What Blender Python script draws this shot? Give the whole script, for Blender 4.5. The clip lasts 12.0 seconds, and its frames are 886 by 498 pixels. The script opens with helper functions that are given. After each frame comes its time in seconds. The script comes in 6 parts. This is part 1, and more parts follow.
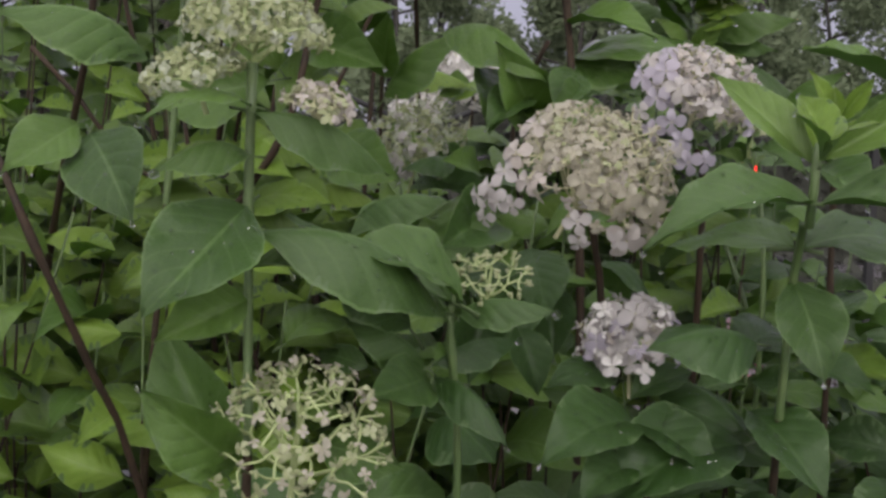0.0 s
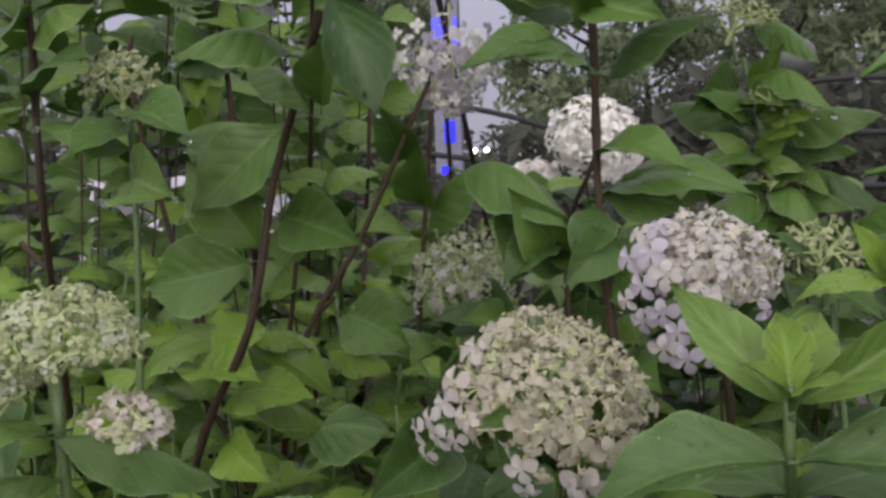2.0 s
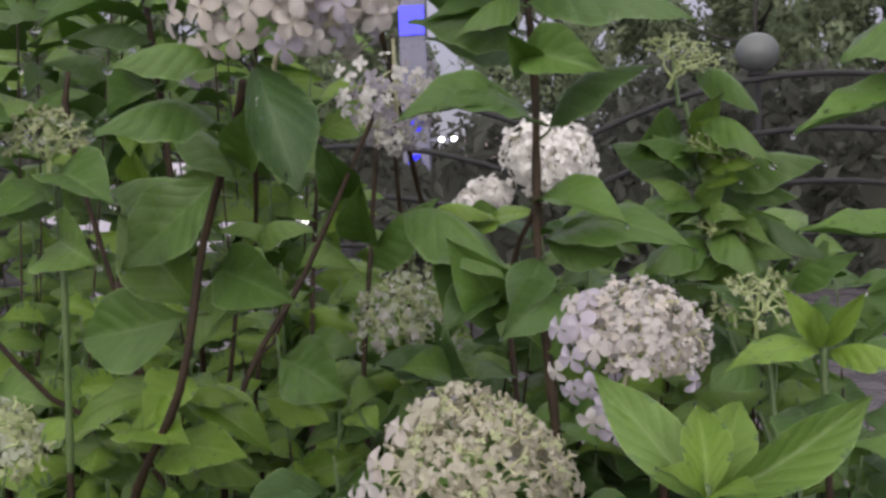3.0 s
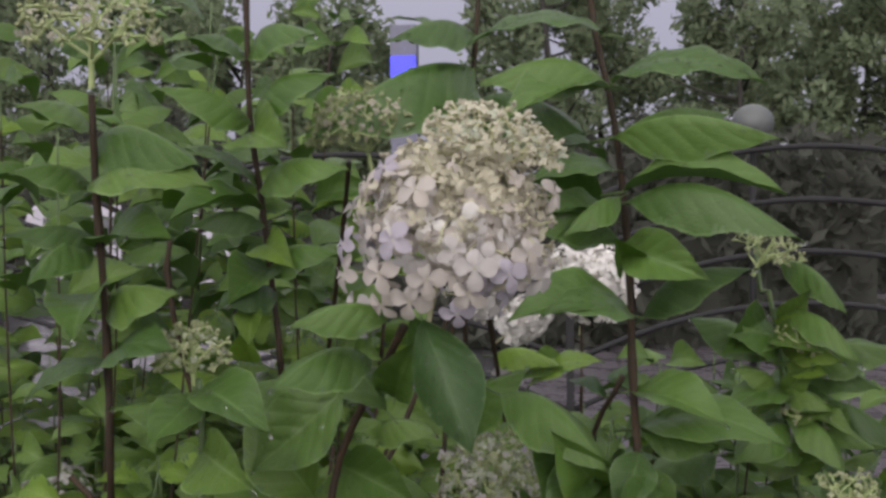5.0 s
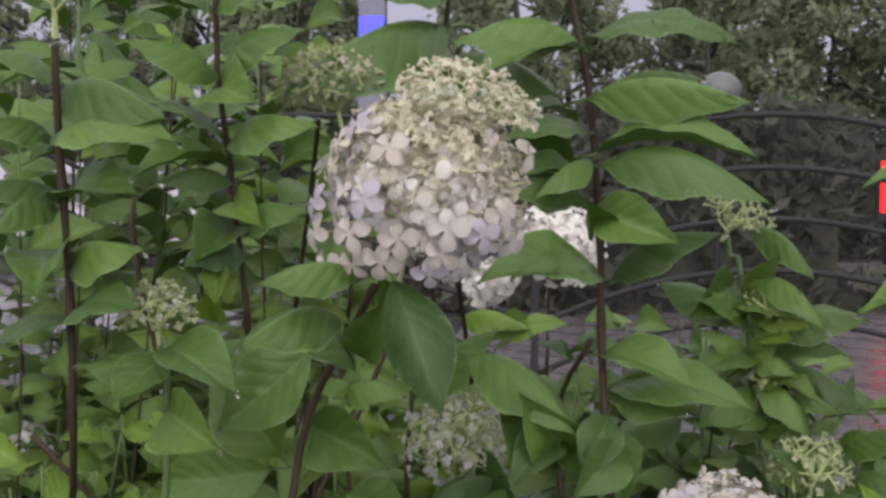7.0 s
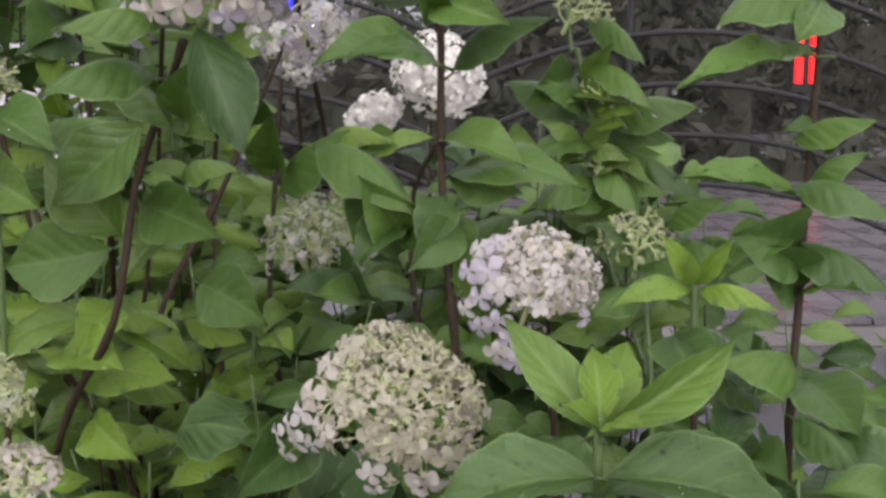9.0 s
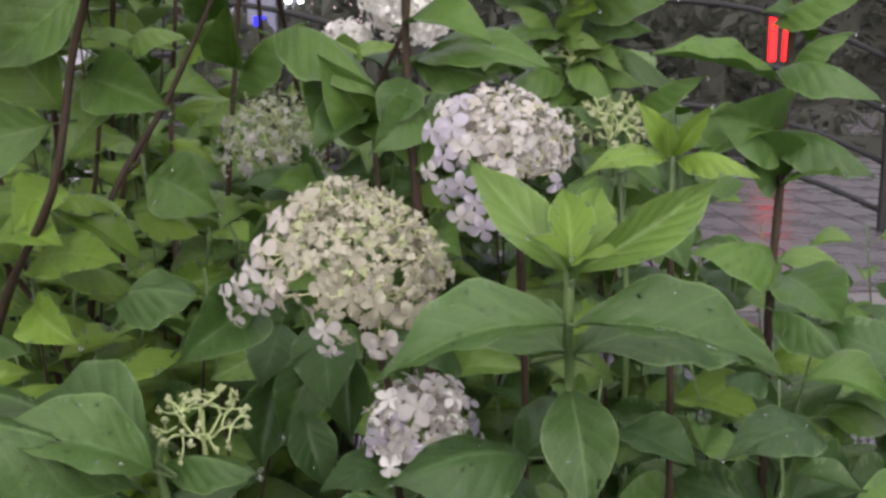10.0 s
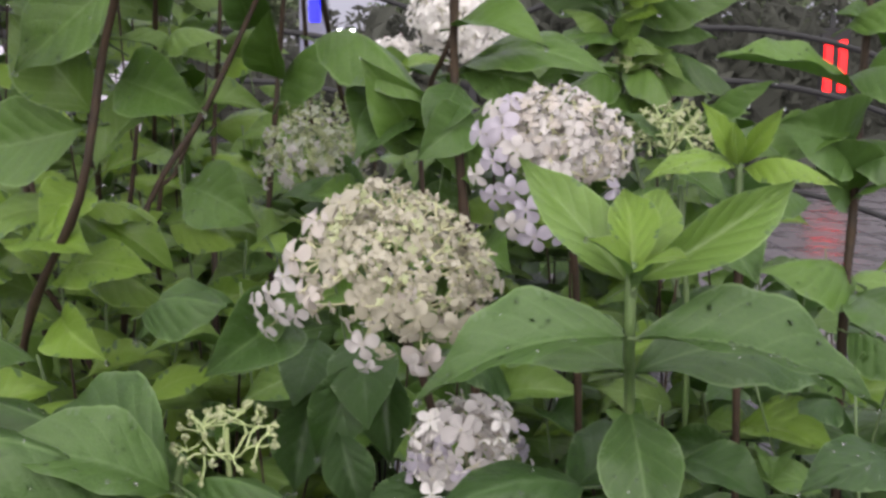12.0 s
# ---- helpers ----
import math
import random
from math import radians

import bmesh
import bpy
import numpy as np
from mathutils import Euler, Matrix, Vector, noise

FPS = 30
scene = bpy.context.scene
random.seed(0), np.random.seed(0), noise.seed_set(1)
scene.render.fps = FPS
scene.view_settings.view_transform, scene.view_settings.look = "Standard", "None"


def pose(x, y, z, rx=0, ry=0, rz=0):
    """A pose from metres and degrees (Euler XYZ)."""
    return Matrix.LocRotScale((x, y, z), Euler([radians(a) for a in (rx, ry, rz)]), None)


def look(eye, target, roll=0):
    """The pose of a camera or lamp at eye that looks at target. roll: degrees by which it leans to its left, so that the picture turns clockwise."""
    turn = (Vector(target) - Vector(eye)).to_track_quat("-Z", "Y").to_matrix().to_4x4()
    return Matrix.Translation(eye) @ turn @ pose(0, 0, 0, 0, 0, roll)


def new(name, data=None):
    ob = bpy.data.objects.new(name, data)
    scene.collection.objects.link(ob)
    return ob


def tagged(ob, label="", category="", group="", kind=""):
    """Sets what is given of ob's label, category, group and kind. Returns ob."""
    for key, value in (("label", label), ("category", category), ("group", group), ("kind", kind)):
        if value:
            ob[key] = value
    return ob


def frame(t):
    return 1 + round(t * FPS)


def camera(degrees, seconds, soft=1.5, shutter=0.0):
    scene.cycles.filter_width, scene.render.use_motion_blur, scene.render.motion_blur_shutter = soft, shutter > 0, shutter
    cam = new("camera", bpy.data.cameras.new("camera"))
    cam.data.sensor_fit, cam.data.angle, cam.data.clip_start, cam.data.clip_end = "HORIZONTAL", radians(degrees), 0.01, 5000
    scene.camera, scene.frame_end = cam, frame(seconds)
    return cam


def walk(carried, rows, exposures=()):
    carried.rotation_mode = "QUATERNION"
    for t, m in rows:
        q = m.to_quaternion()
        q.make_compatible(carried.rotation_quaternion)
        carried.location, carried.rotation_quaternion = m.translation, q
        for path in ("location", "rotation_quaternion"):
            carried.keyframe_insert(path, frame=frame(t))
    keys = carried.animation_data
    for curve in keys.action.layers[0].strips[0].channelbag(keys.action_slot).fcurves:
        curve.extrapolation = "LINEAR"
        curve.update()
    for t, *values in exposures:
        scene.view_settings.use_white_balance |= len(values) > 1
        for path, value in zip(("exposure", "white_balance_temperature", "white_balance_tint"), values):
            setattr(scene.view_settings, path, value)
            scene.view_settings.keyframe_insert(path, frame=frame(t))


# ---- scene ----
EXP, SKY, SUN = 0.27, 1.36, 1.05
cam = camera(45.0, 12.0, soft=3.0)
PATH = [
    (0, (-0.112, -0.195, 1.206), (-0.061, 1.802, 1.116), 2.2),
    (0.3, (-0.103, -0.176, 1.209), (-0.126, 1.822, 1.134), 2.1),
    (0.5, (-0.071, -0.156, 1.245), (-0.153, 1.840, 1.145), 1.2),
    (0.7, (-0.026, -0.138, 1.273), (-0.180, 1.853, 1.162), 0.7),
    (1, (0.031, -0.098, 1.273), (-0.206, 1.885, 1.169), 0.4),
    (1.5, (0.075, -0.101, 1.344), (-0.263, 1.866, 1.214), 0.1),
    (2, (0.085, -0.064, 1.364), (-0.269, 1.902, 1.282), -2.0),
    (2.3, (0.099, -0.056, 1.395), (-0.245, 1.911, 1.292), -2.4),
    (2.5, (0.104, -0.047, 1.402), (-0.230, 1.923, 1.295), -2.1),
    (3, (0.114, -0.048, 1.425), (-0.183, 1.927, 1.314), -1.9),
    (3.2, (0.110, -0.056, 1.442), (-0.162, 1.922, 1.322), -1.4),
    (3.5, (0.095, -0.075, 1.482), (-0.152, 1.907, 1.370), -1.1),
    (3.7, (0.083, -0.088, 1.508), (-0.156, 1.896, 1.412), -1.2),
    (5.3, (-0.007, -0.105, 1.580), (-0.272, 1.877, 1.547), -0.4),
    (5.5, (-0.003, -0.100, 1.579), (-0.273, 1.881, 1.546), -0.4),
    (6, (0.001, -0.096, 1.576), (-0.266, 1.886, 1.546), -0.2),
    (6.5, (-0.007, -0.080, 1.576), (-0.255, 1.904, 1.518), -0.7),
    (6.7, (-0.010, -0.085, 1.577), (-0.239, 1.900, 1.496), -0.3),
    (8.3, (0.047, -0.118, 1.567), (-0.052, 1.860, 1.293), -0.1),
    (8.5, (0.058, -0.114, 1.567), (-0.029, 1.858, 1.243), -0.1),
    (9, (0.085, -0.131, 1.480), (0.026, 1.842, 1.158), -0.4),
    (9.5, (0.098, -0.116, 1.403), (0.061, 1.856, 1.068), -0.5),
    (9.8, (0.093, -0.101, 1.387), (0.082, 1.868, 1.035), -0.1),
    (10, (0.093, -0.091, 1.377), (0.082, 1.877, 1.022), -0.1),
    (10.5, (0.093, -0.059, 1.359), (0.055, 1.910, 1.011), 0.2),
    (11, (0.094, -0.042, 1.354), (0.029, 1.930, 1.025), 0.1),
    (11.5, (0.093, -0.037, 1.352), (0.001, 1.938, 1.048), 0.1),
    (12, (0.093, -0.035, 1.352), (-0.009, 1.940, 1.053), -0.0),
]
walk(cam, [(t, look(eye, target, roll)) for t, eye, target, roll in PATH],
     exposures=[(0.0, EXP - 0.12), (1.2, EXP - 0.11), (2.5, EXP - 0.05), (3.7, EXP - 0.02), (5.3, EXP - 0.3), (6.0, EXP - 0.38), (6.7, EXP - 0.12), (8.3, EXP + 0.25), (9.5, EXP + 0.28), (10.5, EXP + 0.39), (12.0, EXP + 0.44)])

# ---- world and sun: overcast dusk after rain ----
world = bpy.data.worlds.new("dusk_sky")
scene.world = world
world.use_nodes = True
wn, wl = world.node_tree.nodes, world.node_tree.links
wn.clear()
w_out = wn.new("ShaderNodeOutputWorld")
w_bg = wn.new("ShaderNodeBackground")
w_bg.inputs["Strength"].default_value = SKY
w_sky = wn.new("ShaderNodeTexSky")
w_sky.sky_type = "NISHITA"
w_sky.sun_disc = False
w_sky.sun_elevation = radians(32)
w_sky.sun_rotation = radians(185)
w_co = wn.new("ShaderNodeTexCoord")
w_sep = wn.new("ShaderNodeSeparateXYZ")
w_ramp = wn.new("ShaderNodeValToRGB")
# cloud cover: three times as bright overhead as at the horizon
w_ramp.color_ramp.elements[0].position, w_ramp.color_ramp.elements[0].color = 0.0, (0.185, 0.170, 0.215, 1)
w_ramp.color_ramp.elements[1].position, w_ramp.color_ramp.elements[1].color = 0.9, (0.98, 0.95, 0.97, 1)
w_mid = w_ramp.color_ramp.elements.new(0.3)
w_mid.color = (0.35, 0.33, 0.41, 1)
w_scale = wn.new("ShaderNodeMix")
w_scale.data_type, w_scale.blend_type = "RGBA", "MIX"
w_scale.inputs["Factor"].default_value = 0.993
wl.new(w_co.outputs["Generated"], w_sep.inputs[0])
wl.new(w_sep.outputs["Z"], w_ramp.inputs[0])
wl.new(w_sky.outputs[0], w_scale.inputs["A"])
wl.new(w_ramp.outputs[0], w_scale.inputs["B"])
# added fill: sky raised towards -Y, behind the viewpoint, to light the shrub
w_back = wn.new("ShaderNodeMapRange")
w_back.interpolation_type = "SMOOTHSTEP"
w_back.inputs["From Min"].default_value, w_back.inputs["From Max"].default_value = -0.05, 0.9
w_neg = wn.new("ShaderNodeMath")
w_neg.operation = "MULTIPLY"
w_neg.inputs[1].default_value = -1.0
w_fill = wn.new("ShaderNodeMix")
w_fill.data_type = "RGBA"
w_fill.inputs["B"].default_value = (1.78, 1.67, 1.66, 1)
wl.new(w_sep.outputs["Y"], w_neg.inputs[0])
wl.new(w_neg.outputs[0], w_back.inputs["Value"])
wl.new(w_back.outputs["Result"], w_fill.inputs["Factor"])
wl.new(w_scale.outputs["Result"], w_fill.inputs["A"])
wl.new(w_fill.outputs["Result"], w_bg.inputs["Color"])
wl.new(w_bg.outputs[0], w_out.inputs[0])

sun_lamp = bpy.data.lights.new("sun", "SUN")
sun_lamp.energy, sun_lamp.angle, sun_lamp.color = SUN, radians(75), (1.0, 0.95, 0.92)
sun = new("sun", sun_lamp)
sun.matrix_world = look((-0.4, -5.0, 3.1), (0, 0, 0))


# ---- materials ----
def nodes_of(name):
    m = bpy.data.materials.new(name)
    m.use_nodes = True
    n, l = m.node_tree.nodes, m.node_tree.links
    return m, n, l, n["Principled BSDF"]


def ramp_of(n, stops):
    r = n.new("ShaderNodeValToRGB")
    e = r.color_ramp.elements
    e[0].position, e[0].color = stops[0][0], (*stops[0][1], 1)
    e[1].position, e[1].color = stops[-1][0], (*stops[-1][1], 1)
    for p, c in stops[1:-1]:
        e.new(p).color = (*c, 1)
    return r


def noise_of(n, l, scale, detail=3.0, coord="Object", rough=0.55):
    t, c = n.new("ShaderNodeTexNoise"), n.new("ShaderNodeTexCoord")
    t.inputs["Scale"].default_value, t.inputs["Detail"].default_value, t.inputs["Roughness"].default_value = scale, detail, rough
    l.new(c.outputs[coord], t.inputs["Vector"])
    return t


def mix_of(n, l, a, b, fac, blend="MIX"):
    m = n.new("ShaderNodeMix")
    m.data_type, m.blend_type = "RGBA", blend
    for socket, value in (("A", a), ("B", b)):
        if isinstance(value, tuple):
            m.inputs[socket].default_value = (*value, 1)
        else:
            l.new(value, m.inputs[socket])
    if isinstance(fac, float):
        m.inputs["Factor"].default_value = fac
    else:
        l.new(fac, m.inputs["Factor"])
    return m.outputs["Result"]


def math_of(n, l, op, a, b=None):
    m = n.new("ShaderNodeMath")
    m.operation = op
    for k, v in enumerate((a, b)):
        if v is None:
            continue
        if isinstance(v, (int, float)):
            m.inputs[k].default_value = v
        else:
            l.new(v, m.inputs[k])
    return m.outputs[0]


def leaf_material(name, dark, light, vein, rough=0.38, spread=0.5, through_light=0.5, glow=(0.20, 0.31, 0.04)):
    """A leaf blade: pale midrib and side veins along its own length, mottling, a wet sheen, and light passing through."""
    m, n, l, p = nodes_of(name)
    uv = n.new("ShaderNodeUVMap")
    sep = n.new("ShaderNodeSeparateXYZ")
    l.new(uv.outputs[0], sep.inputs[0])
    u, v = sep.outputs["X"], sep.outputs["Y"]
    av = math_of(n, l, "ABSOLUTE", math_of(n, l, "SUBTRACT", v, 0.5))
    phase = math_of(n, l, "SUBTRACT", u, math_of(n, l, "MULTIPLY", av, 0.62))
    wave = math_of(n, l, "ABSOLUTE", math_of(n, l, "SINE", math_of(n, l, "MULTIPLY", phase, 21.0)))
    ramp_side = ramp_of(n, [(0.05, (1, 1, 1)), (0.4, (0, 0, 0))])
    l.new(wave, ramp_side.inputs[0])
    side = ramp_side.outputs[0]
    mid = math_of(n, l, "LESS_THAN", av, 0.02)
    lines = math_of(n, l, "MAXIMUM", math_of(n, l, "MULTIPLY", side, 0.20), math_of(n, l, "MULTIPLY", mid, 0.55))
    rim = math_of(n, l, "GREATER_THAN", av, 0.475)
    lines = math_of(n, l, "MAXIMUM", lines, math_of(n, l, "MULTIPLY", rim, 0.7))
    info = n.new("ShaderNodeObjectInfo")
    tone = noise_of(n, l, 22.0, 4.0)
    fac = math_of(n, l, "ADD", math_of(n, l, "MULTIPLY", tone.outputs["Fac"], 0.55), math_of(n, l, "MULTIPLY", math_of(n, l, "SUBTRACT", info.outputs["Random"], 0.3), spread))
    base = ramp_of(n, [(0.08, dark), (0.85, light)])
    l.new(fac, base.inputs[0])
    col = mix_of(n, l, base.outputs[0], vein, lines)
    spots = noise_of(n, l, 120.0, 2.0)
    spot = ramp_of(n, [(0.70, (0, 0, 0)), (0.76, (1, 1, 1))])
    l.new(spots.outputs["Fac"], spot.inputs[0])
    col = mix_of(n, l, col, (0.10, 0.085, 0.03), math_of(n, l, "MULTIPLY", spot.outputs[0], 0.35))
    l.new(col, p.inputs["Base Color"])
    wet = noise_of(n, l, 60.0, 3.0)
    wr = ramp_of(n, [(0.35, (rough - 0.12,) * 3), (0.7, (rough + 0.16,) * 3)])
    l.new(wet.outputs["Fac"], wr.inputs[0])
    l.new(wr.outputs[0], p.inputs["Roughness"])
    p.inputs["Specular IOR Level"].default_value = 0.4
    p.inputs["Coat Weight"].default_value, p.inputs["Coat Roughness"].default_value = 0.4, 0.22
    bump = n.new("ShaderNodeBump")
    bump.inputs["Strength"].default_value, bump.inputs["Distance"].default_value = 0.75, 0.0024
    cells = n.new("ShaderNodeTexVoronoi")
    cells.feature = "DISTANCE_TO_EDGE"
    cells.inputs["Scale"].default_value = 34.0
    l.new(uv.outputs[0], cells.inputs["Vector"])
    height = math_of(n, l, "ADD", math_of(n, l, "MULTIPLY", wave, 0.5), math_of(n, l, "MULTIPLY", wet.outputs["Fac"], 0.35))
    height = math_of(n, l, "ADD", height, math_of(n, l, "MULTIPLY", math_of(n, l, "MINIMUM", cells.outputs["Distance"], 0.25), 0.7))
    l.new(height, bump.inputs["Height"])
    l.new(bump.outputs[0], p.inputs["Normal"])
    tr, ms = n.new("ShaderNodeBsdfTranslucent"), n.new("ShaderNodeMixShader")
    l.new(mix_of(n, l, col, glow, 0.5), tr.inputs["Color"])
    ms.inputs["Fac"].default_value = through_light
    l.new(p.outputs[0], ms.inputs[1])
    l.new(tr.outputs[0], ms.inputs[2])
    l.new(ms.outputs[0], n["Material Output"].inputs["Surface"])
    return m


def petal_material(name, inner, outer, edge):
    """Petals: soft, a little translucent, with fine streaks and tones that differ from floret to floret."""
    m, n, l, p = nodes_of(name)
    info, geo = n.new("ShaderNodeObjectInfo"), n.new("ShaderNodeNewGeometry")
    tone = noise_of(n, l, 90.0, 3.0)
    fac = math_of(n, l, "ADD", math_of(n, l, "MULTIPLY", tone.outputs["Fac"], 0.5), math_of(n, l, "MULTIPLY", math_of(n, l, "ADD", info.outputs["Random"], geo.outputs["Random Per Island"]), 0.3))
    base = ramp_of(n, [(0.2, inner), (0.55, outer), (0.95, edge)])
    l.new(fac, base.inputs[0])
    l.new(base.outputs[0], p.inputs["Base Color"])
    p.inputs["Roughness"].default_value = 0.55
    p.inputs["Specular IOR Level"].default_value = 0.3
    fine = noise_of(n, l, 500.0, 2.0)
    bump = n.new("ShaderNodeBump")
    bump.inputs["Strength"].default_value, bump.inputs["Distance"].default_value = 0.3, 0.001
    l.new(fine.outputs["Fac"], bump.inputs["Height"])
    l.new(bump.outputs[0], p.inputs["Normal"])
    tr, ms = n.new("ShaderNodeBsdfTranslucent"), n.new("ShaderNodeMixShader")
    l.new(base.outputs[0], tr.inputs["Color"])
    ms.inputs["Fac"].default_value = 0.38
    l.new(p.outputs[0], ms.inputs[1])
    l.new(tr.outputs[0], ms.inputs[2])
    l.new(ms.outputs[0], n["Material Output"].inputs["Surface"])
    return m


def rough_material(name, dark, light, scale, rough=0.6, bump_size=0.004, metal=0.0, spec=0.5, coord="Object"):
    m, n, l, p = nodes_of(name)
    a, b = noise_of(n, l, scale, 5.0, coord), noise_of(n, l, scale * 9, 3.0, coord)
    fac = math_of(n, l, "ADD", math_of(n, l, "MULTIPLY", a.outputs["Fac"], 0.65), math_of(n, l, "MULTIPLY", b.outputs["Fac"], 0.35))
    r = ramp_of(n, [(0.3, dark), (0.72, light)])
    l.new(fac, r.inputs[0])
    l.new(r.outputs[0], p.inputs["Base Color"])
    rr = ramp_of(n, [(0.35, (max(rough - 0.14, 0.03),) * 3), (0.7, (rough + 0.12,) * 3)])
    l.new(a.outputs["Fac"], rr.inputs[0])
    l.new(rr.outputs[0], p.inputs["Roughness"])
    p.inputs["Metallic"].default_value, p.inputs["Specular IOR Level"].default_value = metal, spec
    bump = n.new("ShaderNodeBump")
    bump.inputs["Strength"].default_value, bump.inputs["Distance"].default_value = 0.6, bump_size
    l.new(b.outputs["Fac"], bump.inputs["Height"])
    l.new(bump.outputs[0], p.inputs["Normal"])
    return m


def foliage_material(name, dark, light):
    """Far leaves: dull, with light passing through them, and tones that differ from leaf to leaf."""
    m, n, l, p = nodes_of(name)
    tone, geo = noise_of(n, l, 0.9, 4.0), n.new("ShaderNodeNewGeometry")
    fac = math_of(n, l, "ADD", math_of(n, l, "MULTIPLY", tone.outputs["Fac"], 0.7), math_of(n, l, "MULTIPLY", geo.outputs["Random Per Island"], 0.3))
    r = ramp_of(n, [(0.25, dark), (0.75, light)])
    l.new(fac, r.inputs[0])
    l.new(r.outputs[0], p.inputs["Base Color"])
    p.inputs["Roughness"].default_value, p.inputs["Specular IOR Level"].default_value = 0.7, 0.15
    tr, ms = n.new("ShaderNodeBsdfTranslucent"), n.new("ShaderNodeMixShader")
    l.new(r.outputs[0], tr.inputs["Color"])
    ms.inputs["Fac"].default_value = 0.5
    l.new(p.outputs[0], ms.inputs[1])
    l.new(tr.outputs[0], ms.inputs[2])
    l.new(ms.outputs[0], n["Material Output"].inputs["Surface"])
    return m


def glow_material(name, color, strength):
    m, n, l, p = nodes_of(name)
    p.inputs["Base Color"].default_value = (*color, 1)
    p.inputs["Emission Color"].default_value = (*color, 1)
    p.inputs["Emission Strength"].default_value = strength
    return m


LEAF = {
    "mature": leaf_material("leaf_mature", (0.054, 0.115, 0.026), (0.118, 0.218, 0.052), (0.173, 0.286, 0.095)),
    # dark also carries shade: low leaves under the flower heads take it
    "dark": leaf_material("leaf_dark_shaded", (0.033, 0.080, 0.017), (0.065, 0.141, 0.031), (0.100, 0.184, 0.061)),
    "fresh": leaf_material("leaf_fresh", (0.078, 0.163, 0.029), (0.159, 0.281, 0.057), (0.219, 0.347, 0.112)),
    "young": leaf_material("leaf_young", (0.120, 0.220, 0.039), (0.206, 0.330, 0.072), (0.278, 0.410, 0.147), rough=0.4, spread=0.3),
    "yellow": leaf_material("leaf_yellowing", (0.125, 0.225, 0.029), (0.211, 0.340, 0.051), (0.269, 0.380, 0.110), spread=0.4, glow=(0.307, 0.480, 0.055)),
    # yellow-green growth, its colour also raised for light the thicket lacks
    "lime": leaf_material("leaf_lime", (0.165, 0.285, 0.034), (0.265, 0.410, 0.062), (0.32, 0.45, 0.12), rough=0.42, spread=0.35, glow=(0.40, 0.58, 0.07)),
    "under": leaf_material("leaf_underside", (0.091, 0.163, 0.056), (0.146, 0.235, 0.091), (0.191, 0.286, 0.121), rough=0.55),
}
WOOD = rough_material("stem_wood", (0.015, 0.011, 0.008), (0.052, 0.034, 0.020), 60.0, 0.65, 0.002, spec=0.2)
GREEN_STEM = rough_material("stem_green", (0.045, 0.085, 0.026), (0.10, 0.145, 0.05), 60.0, 0.45, 0.001)
PALE_TWIG = rough_material("flower_stalk", (0.34, 0.35, 0.19), (0.50, 0.48, 0.31), 90.0, 0.5, 0.0006)
LIME_TWIG = rough_material("bud_stalk", (0.22, 0.29, 0.11), (0.40, 0.45, 0.22), 90.0, 0.5, 0.0006)
PETAL = {
    "cream": petal_material("petal_cream", (0.348, 0.323, 0.244), (0.389, 0.365, 0.291), (0.411, 0.389, 0.329)),
    "blush": petal_material("petal_blush", (0.434, 0.389, 0.353), (0.469, 0.426, 0.393), (0.486, 0.452, 0.439)),
    "lilac": petal_material("petal_lilac", (0.365, 0.331, 0.387), (0.404, 0.372, 0.434), (0.430, 0.404, 0.473)),
    "white": petal_material("petal_white", (0.439, 0.413, 0.397), (0.471, 0.445, 0.437), (0.490, 0.471, 0.473)),
    "snow": petal_material("petal_snow", (0.690, 0.660, 0.625), (0.735, 0.710, 0.690), (0.765, 0.745, 0.740)),
    "butter": petal_material("petal_butter", (0.470, 0.435, 0.325), (0.515, 0.485, 0.380), (0.545, 0.520, 0.430)),
    "mint": petal_material("petal_mint", (0.344, 0.374, 0.267), (0.413, 0.439, 0.340), (0.456, 0.473, 0.391)),
    "green": petal_material("petal_green", (0.267, 0.305, 0.142), (0.348, 0.378, 0.215), (0.396, 0.413, 0.280)),
}
DROP = bpy.data.materials.new("water_drop")
DROP.use_nodes = True
DROP.node_tree.nodes["Principled BSDF"].inputs["Transmission Weight"].default_value = 1.0
DROP.node_tree.nodes["Principled BSDF"].inputs["Roughness"].default_value = 0.02
DROP.node_tree.nodes["Principled BSDF"].inputs["IOR"].default_value = 1.33


# ---- building helpers ----
def mesh_of(name, verts, faces, mats, picks=None, smooth=True, uvs=None):
    me = bpy.data.meshes.new(name)
    me.from_pydata(verts, [], faces)
    for m in mats:
        me.materials.append(m)
    if picks is not None:
        me.polygons.foreach_set("material_index", picks)
    if smooth:
        me.polygons.foreach_set("use_smooth", [True] * len(me.polygons))
    if uvs is not None:
        layer = me.uv_layers.new(name="UVMap")
        flat = np.array(uvs, dtype=np.float32)
        loops = np.empty(len(me.loops), dtype=np.int32)
        me.loops.foreach_get("vertex_index", loops)
        layer.data.foreach_set("uv", flat[loops].ravel())
    me.update()
    return me


def part(name, me, parent, label="", m=None):
    ob = new(name, me)
    ob.parent = parent
    if parent.type == "EMPTY":
        ob.matrix_parent_inverse = Matrix.Translation(-parent.location)
    if m is not None:
        ob.matrix_basis = m
    return tagged(ob, label=label)


